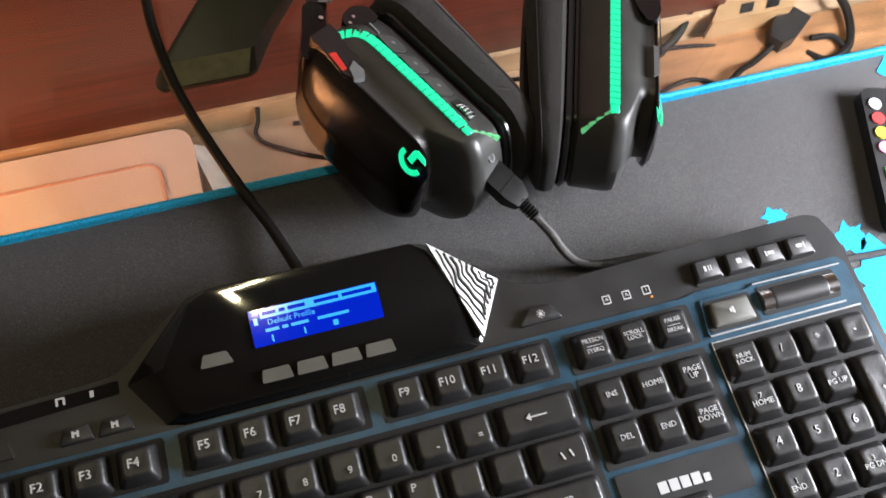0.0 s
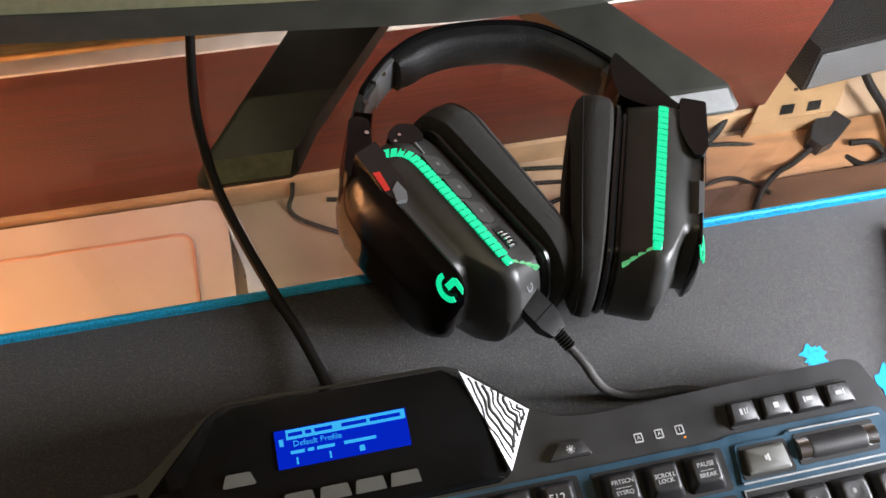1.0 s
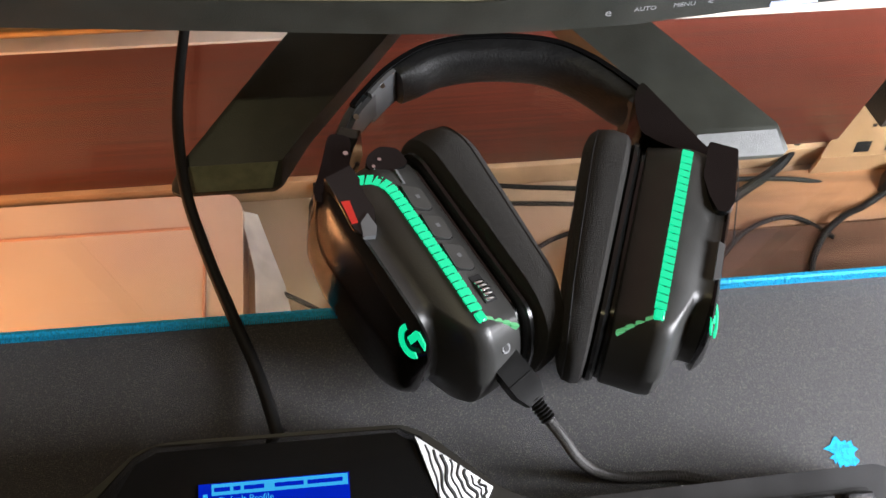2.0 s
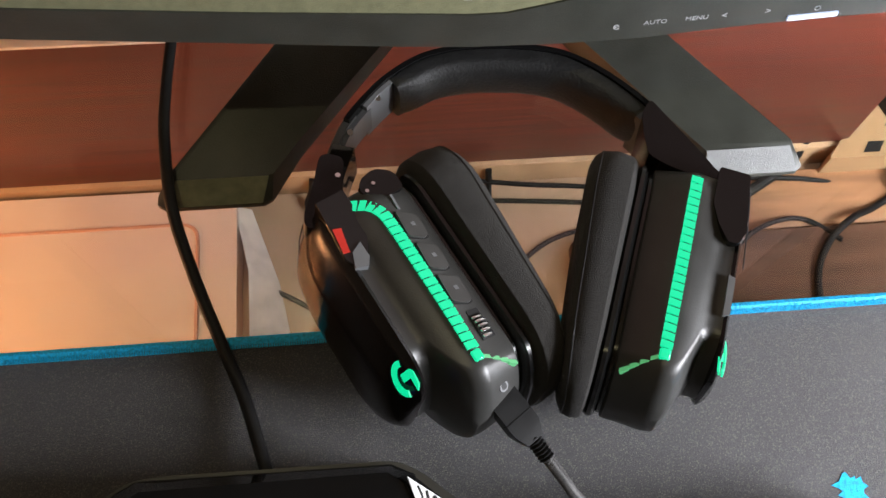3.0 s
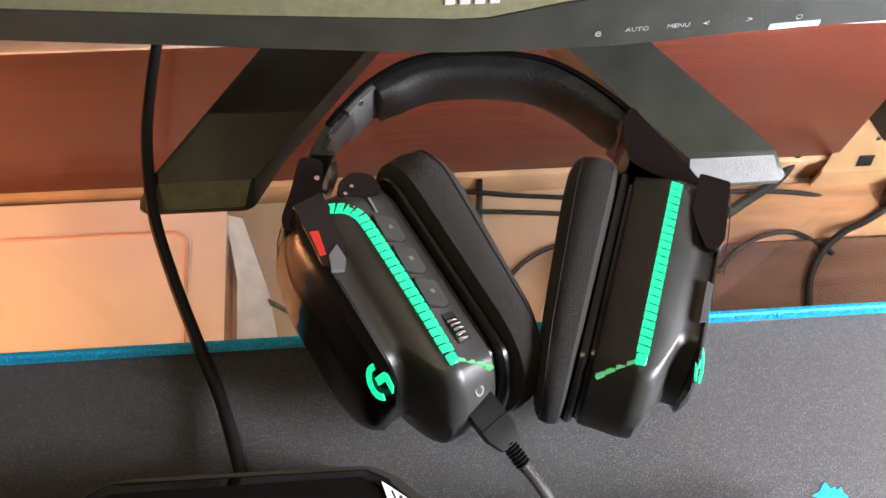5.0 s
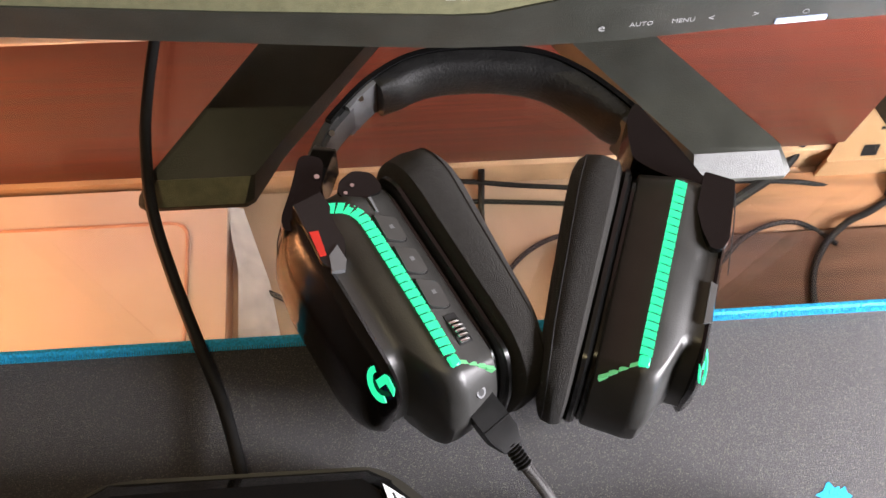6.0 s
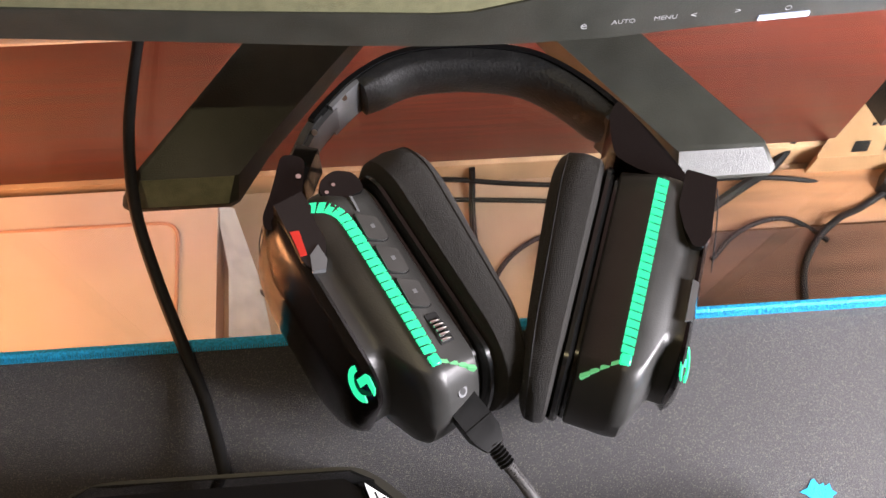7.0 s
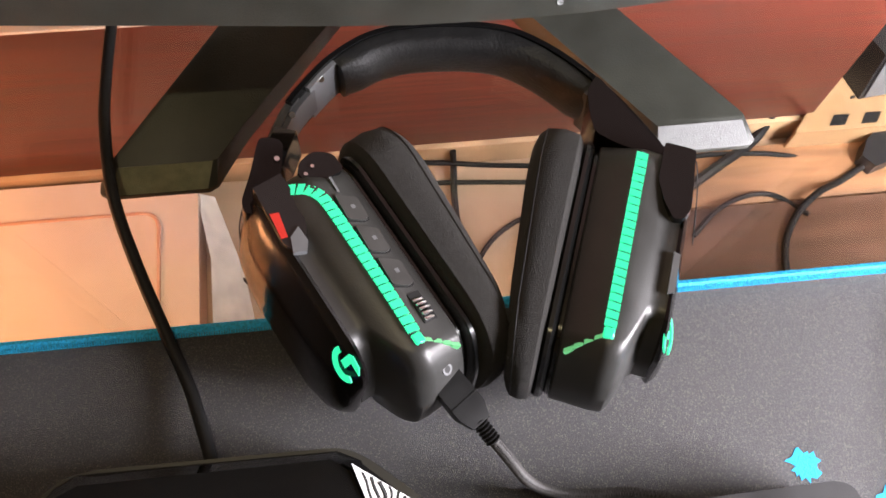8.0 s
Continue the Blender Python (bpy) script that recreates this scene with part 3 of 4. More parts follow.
def soft_ring(n, top, low, end, tip, c=0.018, r=0.016):
    """A closed line of a rounded box shape at depth n."""
    pts = [(end + c, top), (tip - c, top), (tip - c * 0.3, top - c * 0.4), (tip, top - c * 1.1), (tip, low + c), (tip - c, low), (end + c, low), (end, low + c), (end, top - c * 1.1), (end + c * 0.3, top - c * 0.4)]
    return [(u, n, w) for u, w in rounded(pts, r, 3)]


def plate_on(m, points, w0, w1, r=0.001, seg=2):
    """A block over (u, n) points between two heights of the cup."""
    return move(bevel(loft([[(u, n, w) for u, n in points] for w in (w0, w1)]), r, seg), m)


def cushion_loops(end, tip, depth):
    """The ear cushion: a thick ring of padding, thinner towards its lower end."""
    loops = []
    for d, inset in ((0.0, 0.005), (0.03, 0.002), (0.12, 0.0), (0.45, -0.0008), (0.78, 0.0), (0.92, 0.002), (1.0, 0.0055), (1.0, 0.012), (0.93, 0.0165), (0.6, 0.019)):
        lp = []
        for u, n, w in soft_ring(0, 0.0015 - inset, -0.067 + inset, end + inset, tip - inset, 0.019):
            thin = 1 - 0.46 * (max(0.0, (0.085 - u)) / 0.105) ** 2
            lp.append((u, -0.0232 - depth * d * thin, w))
        loops.append(lp)
    return loops


def ear_cup(m, wheel):
    part("ear_housing", move(loft([shell_ring(-0.0168, -0.0085, -0.0155, 0.083, -0.063), shell_ring(-0.0165, -0.0058, -0.0182), shell_ring(-0.0158, -0.0050, -0.0190), shell_ring(-0.0012, -0.0006, -0.0206),
                                   shell_ring(0.0006, 0.0, -0.0208), shell_ring(0.0048, -0.0010, -0.0202), shell_ring(0.0068, -0.0016, -0.0180), shell_ring(0.0095, -0.0024, -0.0115), shell_ring(0.0120, -0.0036, -0.0040, low=-0.064),
                                   shell_ring(0.0138, -0.0046, -0.0018, 0.085, -0.063), shell_ring(0.0165, -0.0052, -0.0016, 0.084, -0.062), shell_ring(0.0196, -0.0046, -0.0020, 0.083, -0.062), shell_ring(0.0203, -0.0054, -0.0008, 0.082, -0.061)]), m), M_shell, hs, "satin black ear housing")
    swell = 1.0 if wheel else 0.55
    rows = ((0.0192, -0.008, -0.057, 0.003, 0.079, 0.011, 0.007),
            (0.0194, -0.0046, -0.0605, -0.0012, 0.083, 0.011, 0.007),
            (0.0208, -0.0040, -0.062, -0.0020, 0.0845, 0.011, 0.007),
            (0.0220, -0.0052, -0.0625, -0.0022, 0.0848, 0.011, 0.007),
            (0.0250, -0.0130, -0.062, -0.0012, 0.084, 0.012, 0.008),
            (0.0272, -0.0200, -0.061, 0.0005, 0.082, 0.012, 0.008),
            (0.0292, -0.0285, -0.0595, 0.0050, 0.078, 0.010, 0.008),
            (0.0304, -0.0370, -0.0575, 0.013, 0.069, 0.007, 0.006),
            (0.0307, -0.0420, -0.0530, 0.024, 0.056, 0.004, 0.004))
    cov = part("cover", move(loft([soft_ring(0.0205 + (n - 0.0205) * (swell if n > 0.0205 else 1.0), *rest) for n, *rest in rows]), m), M_cover, hs, "glossy black cover")
    # emblem: an open ring with a wedge
    em = [(0.0066 * math.cos(radians(75 + k * 14)), 0.0072 * math.sin(radians(75 + k * 14))) for k in range(14)]
    inner = [(x * 0.62, y * 0.64) for x, y in em][::-1]
    b = bmesh.new()
    vs = [b.verts.new((x, 0, y)) for x, y in em + inner]
    nn = len(em)
    for i in range(nn - 1):
        b.faces.new((vs[i], vs[i + 1], vs[2 * nn - 2 - i], vs[2 * nn - 1 - i]))
    b.faces.new([b.verts.new(p) for p in ((-0.0008, 0, 0.0020), (0.0050, 0, 0.0020), (0.0066, 0, 0.0004), (0.0066, 0, -0.0046), (0.0044, 0, -0.0066), (0.0040, 0, -0.0012), (-0.0008, 0, -0.0012))])
    ext = bmesh.ops.extrude_face_region(b, geom=b.faces[:])
    bmesh.ops.translate(b, vec=(0, 0.0007, 0), verts=[v for v in ext["geom"] if isinstance(v, bmesh.types.BMVert)])
    tn = Vector((0, 0.359, -0.933))
    nr = Vector((0, 0.933, 0.359))
    em_m = Matrix((-tn, nr, Vector((1, 0, 0)))).transposed().to_4x4() @ pose(0, 0, 0, 0, 8 if wheel else 18, 0)
    em_m.translation = Vector((0.0075, 0.0205 + 0.0041 * swell, -0.0120)) - nr * (0.0002 if wheel else 0.0005)
    part("emblem", move(b, m @ em_m), M_strip, cov, "glowing teal emblem")
    # seam line over the cover
    part("cover_seam", move(tube([(0.086 - 0.0016, 0.0226, -0.012), (0.0838, 0.0252, -0.022), (0.079, 0.0278, -0.032), (0.060, 0.0302, -0.040)], 0.0003, 6, 5), m), M_dark, cov)
    # ear cushion and the rings that carry it
    size = (-0.0215, 0.0925, 0.0235) if wheel else (-0.0215, 0.0895, 0.0205)
    cushion = part("ear_cushion", move(loft(cushion_loops(*size)), m), M_fabric, hs, "black woven fabric ear cushion")
    part("cushion_ring", move(loft([shell_ring(n, top, end, tip, low) for n, top, end, tip, low in ((-0.0166, -0.0088, -0.015, 0.082, -0.061), (-0.0168, -0.0068, -0.017, 0.0845, -0.063), (-0.0182, -0.0068, -0.017, 0.0845, -0.063), (-0.0186, -0.0080, -0.016, 0.083, -0.062),
                                                                                                    (-0.0190, -0.0056, -0.0185, 0.0855, -0.064), (-0.0204, -0.0036, -0.0200, 0.0865, -0.065), (-0.0220, -0.0036, -0.0200, 0.0865, -0.065), (-0.0234, -0.0056, -0.0185, 0.0855, -0.064), (-0.0236, -0.0100, -0.014, 0.081, -0.06))]), m), M_rim, hs, "glossy black rubber ring")
    seam = cushion_loops(*size)[4]
    part("seam", move(tube([*[Vector(p) for p in seam], Vector(seam[0])], 0.00035, 1, 5), m), M_leather, cushion)
    part("seam", move(tube([(-0.0150, -0.0240, -0.0100), (-0.0152, -0.0290, -0.0102), (-0.0148, -0.0345, -0.0115)], 0.0004, 6, 5), m), M_grey_plastic, cushion, "pale stitched seam")
    # light strip, cut in cells, in a dark channel
    path = strip_path(wheel)
    run = [0.0]
    for p, q in zip(path, path[1:]):
        run.append(run[-1] + (q - p).length)

    def along(x):
        j = next(k for k in range(1, len(run)) if run[k] >= x or k == len(run) - 1)
        return path[j - 1].lerp(path[j], (x - run[j - 1]) / max(1e-9, run[j] - run[j - 1]))

    cells = 22
    step = (run[-1] - 0.0022) / cells
    for i in range(cells):
        p, q = along(0.0022 + i * step), along(0.0022 + (i + 1) * step)
        d = (q - p)
        ln = d.length
        cm = Matrix((d.normalized(), Vector((0, 0, 1)).cross(d).normalized(), Vector((0, 0, 1)))).transposed().to_4x4()
        cm.translation = p
        skew = 0.0006 if wheel else -0.0006
        b = prism([(0.0, -0.0023), (ln * 0.80, -0.0023), (ln * 0.80 + skew, 0.0023), (skew, 0.0023)], -0.0016, 0.00055, 0.0002, 1)
        part("light_cell", move(b, m @ cm), M_strip, hs)
    part("strip_channel", move(tube([(p.x, p.y, p.z - 0.0017) for p in path], 0.0017, 1, 8), m), M_strip_base, hs, "clear edge of the light strip")
    slope = 18.2
    rim = m @ pose(0, 0, 0, slope, 0, 0)
    for i in range(4):
        y0 = -0.0016 - i * 0.0037
        u0 = -0.0004 - 0.0019 * i
        b = prism([(u0 - 0.0002, y0), (u0 - 0.0018, y0 - 0.0034), (u0 - 0.0034, y0 - 0.0034), (u0 - 0.0019, y0)], -0.0045, (0.0, -0.0003, -0.0009, -0.0017)[i], 0.0001, 1)
        part("light_cell", move(b, rim), M_strip_dim, hs)
    part("light_cell", move(box(-0.0028, 0.0018, -0.0021, 0.0021, -0.002, 0.0004, 0.0006, 1), m), M_strip, hs)
    # hinge tongue over the rim and the yoke that holds the cup
    tongue = [(0.084, 0.0080), (0.067, 0.0078), (0.058, 0.0115), (0.0512, 0.0160), (0.0515, 0.0200), (0.057, 0.0222), (0.083, 0.0205)]
    if wheel:
        for u0, u1 in ((0.0530, 0.0655), (0.0375, 0.0500), (0.0215, 0.0345)):
            shape = [(u0 + 0.0005, -0.0036), (u1 - 0.0002, -0.0046), (u1 - 0.0042, -0.0132), (u0 - 0.0016, -0.0126), (u0 - 0.0022, -0.0098)]
            part("button_gap", move(prism(rounded([(u + (0.0006 if u > (u0 + u1) / 2 - 0.003 else -0.0006), y + (0.0005 if y > -0.008 else -0.0005)) for u, y in shape], 0.0014), -0.003, 0.00012), rim), M_dark, hs)
            b = prism(rounded(shape, 0.0013), -0.003, 0.0010, 0.0004)
            key_top = part("rim_button", move(b, rim), M_key_dark, hs, "raised black button")
            part("button_mark", move(bars([((u0 + u1) / 2 - 0.0022, (u0 + u1) / 2 - 0.0004, -0.0098, -0.0080)], 0.00102, 0.00008), rim), M_grey_plastic, key_top)
        b = prism(rounded([(0.0035, -0.0062), (0.0165, -0.0068), (0.0165, -0.0124), (0.0035, -0.0128)], 0.0006), -0.003, 0.0003)
        slot = part("roller_slot", move(b, rim), M_dark, hs)
        for k in range(6):
            part("roller_rib", move(box(0.0042 + k * 0.0020, 0.0055 + k * 0.0020, -0.0120, -0.0068, -0.0006, 0.0020 - 0.00022 * (k - 2) ** 2, 0.0004, 2), rim), M_chrome, slot, "shiny ribbed volume roller")
        sock = Matrix.Translation((-0.0128, -0.0068, -0.0128)) @ pose(0, 0, 0, 14, -42, 0)
        part("jack_socket", move(tube([(0, 0, -0.001), (0, 0, 0.0009)], 0.0023, 1, 18), m @ sock), M_slider, hs, "small metal socket")
        part("socket_hole", move(tube([(0, 0, -0.0004), (0, 0, 0.0010)], 0.0014, 1, 16), m @ sock), M_dark, hs.children[-1])
        part("hinge_lug", move(bevel(loft([[(u, n, w) for u, n in rounded([(0.0740, -0.0150), (0.0830, -0.0150), (0.0875, -0.008), (0.0850, 0.0), (0.0790, 0.0025), (0.0740, -0.004)], 0.003)] for w in (-0.030, -0.0030)]), 0.0016), m), M_gloss, hs, "glossy black hinge lug")
        for du, dn in ((0.0812, -0.0045), (0.0792, -0.0005)):
            part("screw", move(tube([(du, dn, -0.0035), (du, dn, -0.0024)], 0.0008, 1, 12), m), M_chrome, hs)
        part("rim_vent", move(prism([(0.0665, -0.0070), (0.0735, -0.0074), (0.0732, -0.0086), (0.0660, -0.0080)], -0.001, 0.0006, 0.0002, 1), rim), M_grey_plastic, hs)
        tg = part("hinge_tongue", plate_on(m, tongue, -0.024, -0.0026, 0.0012), M_rim, hs, "black hinge tongue")
        part("side_mark", plate_on(m, [(0.0585, 0.0194), (0.0690, 0.0172), (0.0700, 0.0206), (0.0590, 0.0219)], -0.012, -0.0022, 0.0003, 1), M_red, tg, "red side mark")
        part("tip_plate", plate_on(m, [(0.0500, 0.0160), (0.0535, 0.0136), (0.0605, 0.0138), (0.0578, 0.0186), (0.0515, 0.0210)], -0.012, -0.0020, 0.0006), M_grey_plastic, tg, "bright grey tip")
        yoke_line = [(0.0773, 0.0120), (0.0839, 0.0076), (0.1020, -0.0041), (0.1080, 0.0040), (0.0937, 0.0158), (0.0845, 0.0247), (0.0790, 0.0262), (0.0753, 0.0181)]
        yk = part("yoke", plate_on(m, rounded(yoke_line, 0.004), -0.050, -0.0115, 0.003, 3), M_cover, hs, "glossy black yoke")
        part("yoke_edge", plate_on(m, [(0.0765, 0.0165), (0.0780, 0.0110), (0.0792, 0.0110), (0.0778, 0.0168)], -0.02, -0.0100, 0.0003, 1), M_copper, yk, "copper coloured edge")
        part("screw", move(tube([(0.0950, 0.0030, -0.0125), (0.0950, 0.0030, -0.0108)], 0.0011, 1, 12), m), M_chrome, yk)
    else:
        part("rim_latch", move(bevel(loft([[(u, n, w) for u, n in ((0.021, 0.0186), (0.0385, 0.0186), (0.0375, 0.0212), (0.022, 0.0212))] for w in (-0.012, -0.0030)]), 0.0006), m), M_grey_plastic, hs, "grey latch on the rim")
        tg = part("hinge_tongue", plate_on(m, rounded(tongue, 0.0015), -0.024, -0.0010, 0.0016, 3), M_gloss, hs, "glossy black hinge tongue")
        part("tongue_edge", plate_on(m, [(0.0540, 0.0206), (0.0620, 0.0212), (0.0620, 0.0224), (0.0545, 0.0218)], -0.010, -0.0020, 0.0004, 1), M_chrome, tg, "bright strip along the tongue's edge")
        yoke_line = [(0.0885, -0.0205), (0.0852, -0.0116), (0.0832, -0.0007), (0.0800, 0.0090), (0.0860, 0.0110), (0.0900, 0.0053), (0.1039, -0.0103), (0.1164, -0.0248), (0.1080, -0.0270), (0.0962, -0.0238)]
        part("yoke", plate_on(m, rounded(yoke_line, 0.003), -0.050, -0.0105, 0.0025, 3), M_cover, hs, "glossy black yoke")


def strip_path(curved):
    """Middle line of the light strip, as (u, n, w)."""
    if curved:
        return spline([(0.0, 0.0, 0.0), (0.02, -0.0004, 0.0002), (0.045, -0.0004, 0.0002), (0.062, -0.0002, 0.0), (0.068, 0.0008, -0.0004), (0.0730, 0.0040, -0.0016), (0.0765, 0.0095, -0.0036)], 12)
    return spline([(0.0, 0.0, 0.0), (0.025, 0.0, 0.0), (0.05, 0.0, 0.0), (0.0775, 0.0, -0.0004)], 24)


LEFT = cup_frame((-0.0325, 0.1240, 0.071), (-0.0628, 0.1823, 0.0712), 10, -1)
RIGHT = cup_frame((0.0375, 0.1195, 0.070), (0.0640, 0.1905, 0.070), 5, 1)
ear_cup(LEFT, True)
ear_cup(RIGHT, False)

# headband: its outer line, at mid height
ARC = [(-0.0890, 0.208, 0.042), (-0.0862, 0.2200, 0.037), (-0.0795, 0.2425, 0.027), (-0.0697, 0.2590, 0.0215), (-0.0579, 0.2715, 0.0205), (-0.0418, 0.2815, 0.0205), (-0.0256, 0.2856, 0.0205), (-0.0070, 0.2862, 0.0205), (0.0116, 0.2843, 0.0205),
       (0.0272, 0.2801, 0.0205), (0.0400, 0.2724, 0.0205), (0.0516, 0.2624, 0.0205), (0.0628, 0.2490, 0.0215), (0.0715, 0.2310, 0.027), (0.0785, 0.2070, 0.037), (0.0815, 0.194, 0.042)]
arc = spline(ARC, 6)
N = len(arc) - 1


def band(i0, i1, low, high, t_in, t_out, fat=0.0, taper=0):
    """A stretch of the band between two heights about its middle; depths run inwards from the outer line. fat: how far the padding swells."""
    loops = []
    mid = Vector((0.0, 0.18, 0.03))
    for i in range(i0, i1 + 1):
        p = arc[i]
        d = (arc[min(i + 1, N)] - arc[max(i - 1, 0)]).normalized()
        out = Vector((d.y, -d.x, 0)).normalized()
        if out.dot(p - mid) < 0:
            out = -out
        k = min(1.0, (min(i - i0, i1 - i) + 1.2) / taper) if taper else 1.0
        k = math.sin(k * math.pi / 2)
        h = (high - low) / 2
        c = (high + low) / 2
        f = fat * k
        sec = [(t_in + f, 0.0), (t_in + f * 0.93, 0.4), (t_in + f * 0.7, 0.68), (t_in + f * 0.3, 0.9), (t_in, 0.98), (t_out + 0.0006, 1.0), (t_out, 0.95), (t_out, -0.95), (t_out + 0.0006, -1.0), (t_in, -0.98), (t_in + f * 0.3, -0.9), (t_in + f * 0.7, -0.68), (t_in + f * 0.93, -0.4)]
        loops.append([p - out * a + Vector((0, 0, c + b * h * (0.9 + 0.1 * k))) for a, b in sec])
    return loft(loops)


part("headband_shell", band(13, N - 5, -0.0150, 0.0150, 0.0028, 0.0), M_gloss, hs, "glossy black outer band")
part("headband_cushion", band(24, N - 16, -0.0140, 0.0135, 0.0080, 0.0026, 0.0065, 5), M_leather, hs, "padded black leatherette cushion")
part("headband_clip", band(17, 24, -0.0125, 0.0130, 0.0050, 0.0024), M_grey_plastic, hs, "grey plastic clip with a screw")
part("headband_clip", band(N - 17, N - 6, -0.0145, 0.0140, 0.0105, 0.0022), M_case, hs, "black clip")
part("slider", band(8, 18, -0.0085, 0.0095, 0.0052, 0.0014), M_slider, hs, "dark grey adjusting slider")
part("slider_cover", band(6, 15, -0.0100, 0.0115, 0.0030, -0.0006), M_shell, hs, "matte black slider cover")
part("slider", band(N - 8, N - 1, -0.0120, 0.0125, 0.0090, 0.0010), M_gloss, hs, "black slider")
part("slider_end", band(N - 4, N - 2, 0.0120, 0.0140, 0.0045, -0.0010), M_chrome, hs, "bright metal slider end")
part("yoke_arm", band(0, 9, -0.0110, 0.0115, 0.0100, 0.0), M_gloss, hs, "glossy black yoke arm")
for i, dz in ((20, 0.0100), (12, 0.010)):
    s0, s1 = arc[i], arc[i + 1]
    part("screw", tube([(s0.x + 0.0036, s0.y - 0.0030, s0.z + dz + 0.0005), (s0.x + 0.0041, s0.y - 0.0036, s0.z + dz + 0.0019)], 0.0014, 1, 12), M_chrome, hs)

# charging plug and braided cable
plug = thing("usb_cable", "black braided charging cable with a moulded plug", "cable")
PA, PB = Vector((-0.0245, 0.1155, 0.0475)), Vector((-0.0108, 0.0965, 0.0410))
pm = (PB - PA).to_track_quat("Z", "Y").to_matrix().to_4x4()
pm.translation = PA
pl = part("plug", move(bevel(loft([[(x * s, y * s, z) for x, y in ((-0.0062, -0.0042), (0.0062, -0.0042), (0.0062, 0.0042), (-0.0062, 0.0042))] for z, s in ((0.0, 1.0), (0.0180, 1.0), ((PB - PA).length, 0.62))]), 0.0009, 2), pm), M_plug, plug, "moulded black plug")
part("plug_ridge", move(box(-0.0064, 0.0064, -0.0044, 0.0044, 0.0128, 0.0133, 0.0001, 1), pm), M_plug, pl)
EXIT = Vector((-0.0058, 0.0895, 0.0375))
part("strain_relief", tube([PB.lerp(PA, 0.08), EXIT], 0.0029, 14, 12, 0.16), M_plug, plug, "ribbed strain relief")
CORD = [EXIT.lerp(PB, 0.2), (0.0002, 0.0825, 0.0320), (0.006, 0.0770, 0.0220), (0.014, 0.0735, 0.0105), (0.026, 0.0705, 0.0040), (0.04, 0.0692, 0.0026), (0.054, 0.0685, 0.0024), (0.075, 0.062, 0.0023), (0.11, 0.048, 0.0022), (0.145, 0.0425, 0.0022), (0.2, 0.040, 0.0022), (0.3, 0.05, 0.0022)]
cord = part("cord", tube(CORD, 0.0019, 14, 10), M_braid, plug, "braided black cord")
line = spline(CORD, 40)
for side in (1, -1):
    weave = None
    for ph in range(3):
        pts = []
        for i, p in enumerate(line[:330]):
            d = (line[min(i + 1, len(line) - 1)] - line[max(i - 1, 0)]).normalized()
            s = d.cross(Vector((0.03, 0.02, 1))).normalized()
            up = s.cross(d)
            a = side * i * 0.62 + ph * 2.094
            pts.append(p + s * (0.0020 * math.cos(a)) + up * (0.0020 * math.sin(a)))
        weave = join(weave, tube(pts, 0.00042, 1, 4))
    part("braid", weave, M_thread, cord, "grey woven thread")

kbc = thing("keyboard_cable", "thick black rubber cable from keyboard to behind the screen", "cable")
part("cord", tube([(-0.116, 0.090, 0.014), (-0.118, 0.1, 0.011), (-0.127, 0.13, 0.006), (-0.137, 0.155, 0.006), (-0.149, 0.187, 0.010), (-0.1585, 0.219, 0.014), (-0.1635, 0.255, 0.013), (-0.1645, 0.285, 0.010), (-0.163, 0.32, 0.008), (-0.158, 0.4, 0.005)], 0.0028, 10, 12), M_rubber, kbc)

# ---- monitor ----
mon = thing("monitor", "black computer monitor standing on two splayed feet", "monitor")


def leg(low, top, tip, material):
    """One splayed foot whose front slopes down to a paler tip."""
    lg = part("foot", bevel(loft([[(x, y, -0.0044) for x, y in low], [(x, y, -0.0012) for x, y in low], [(x, y, 0.0075) for x, y in top]]), 0.0011, 2, 20), M_foot, mon, "dark satin foot")
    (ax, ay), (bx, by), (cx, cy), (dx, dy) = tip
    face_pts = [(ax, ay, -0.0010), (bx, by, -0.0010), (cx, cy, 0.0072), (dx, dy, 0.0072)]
    part("tip", bevel(loft([[(x, y + 0.001, z - 0.001) for x, y, z in face_pts], [(x, y - 0.0005, z + 0.0006) for x, y, z in face_pts]]), 0.0003, 1), material, lg, "paler sloping tip")
    return lg


leg([(-0.028, 0.345), (-0.088, 0.345), (-0.1640, 0.2400), (-0.1690, 0.2330), (-0.1690, 0.2285), (-0.1655, 0.2262), (-0.1190, 0.2262), (-0.1150, 0.2285), (-0.1010, 0.2520)],
    [(-0.028, 0.345), (-0.088, 0.345), (-0.1605, 0.2420), (-0.1620, 0.2395), (-0.1610, 0.2375), (-0.1590, 0.2366), (-0.1180, 0.2366), (-0.1135, 0.2372), (-0.1010, 0.2545)],
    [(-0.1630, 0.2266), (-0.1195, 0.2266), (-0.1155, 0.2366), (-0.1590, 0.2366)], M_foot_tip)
leg([(0.014, 0.345), (0.0940, 0.2290), (0.0970, 0.2262), (0.1430, 0.2268), (0.1462, 0.2295), (0.1458, 0.2335), (0.1405, 0.2405), (0.117, 0.2700), (0.059, 0.345)],
    [(0.014, 0.345), (0.0935, 0.2400), (0.0965, 0.2366), (0.1375, 0.2372), (0.1398, 0.2385), (0.1400, 0.2400), (0.1370, 0.2440), (0.117, 0.2700), (0.059, 0.345)],
    [(0.0965, 0.2266), (0.1430, 0.2272), (0.1385, 0.2370), (0.0965, 0.2366)], M_foot_tip_grey)
part("column", prism(rounded([(-0.06, 0.33), (0.04, 0.33), (0.035, 0.38), (-0.055, 0.38)], 0.01), -0.0044, 0.22, 0.002), M_foot, mon)
LEAN_B = 4.0
MM = pose(0, 0.268, 0.07, -LEAN_B, 0, 0)


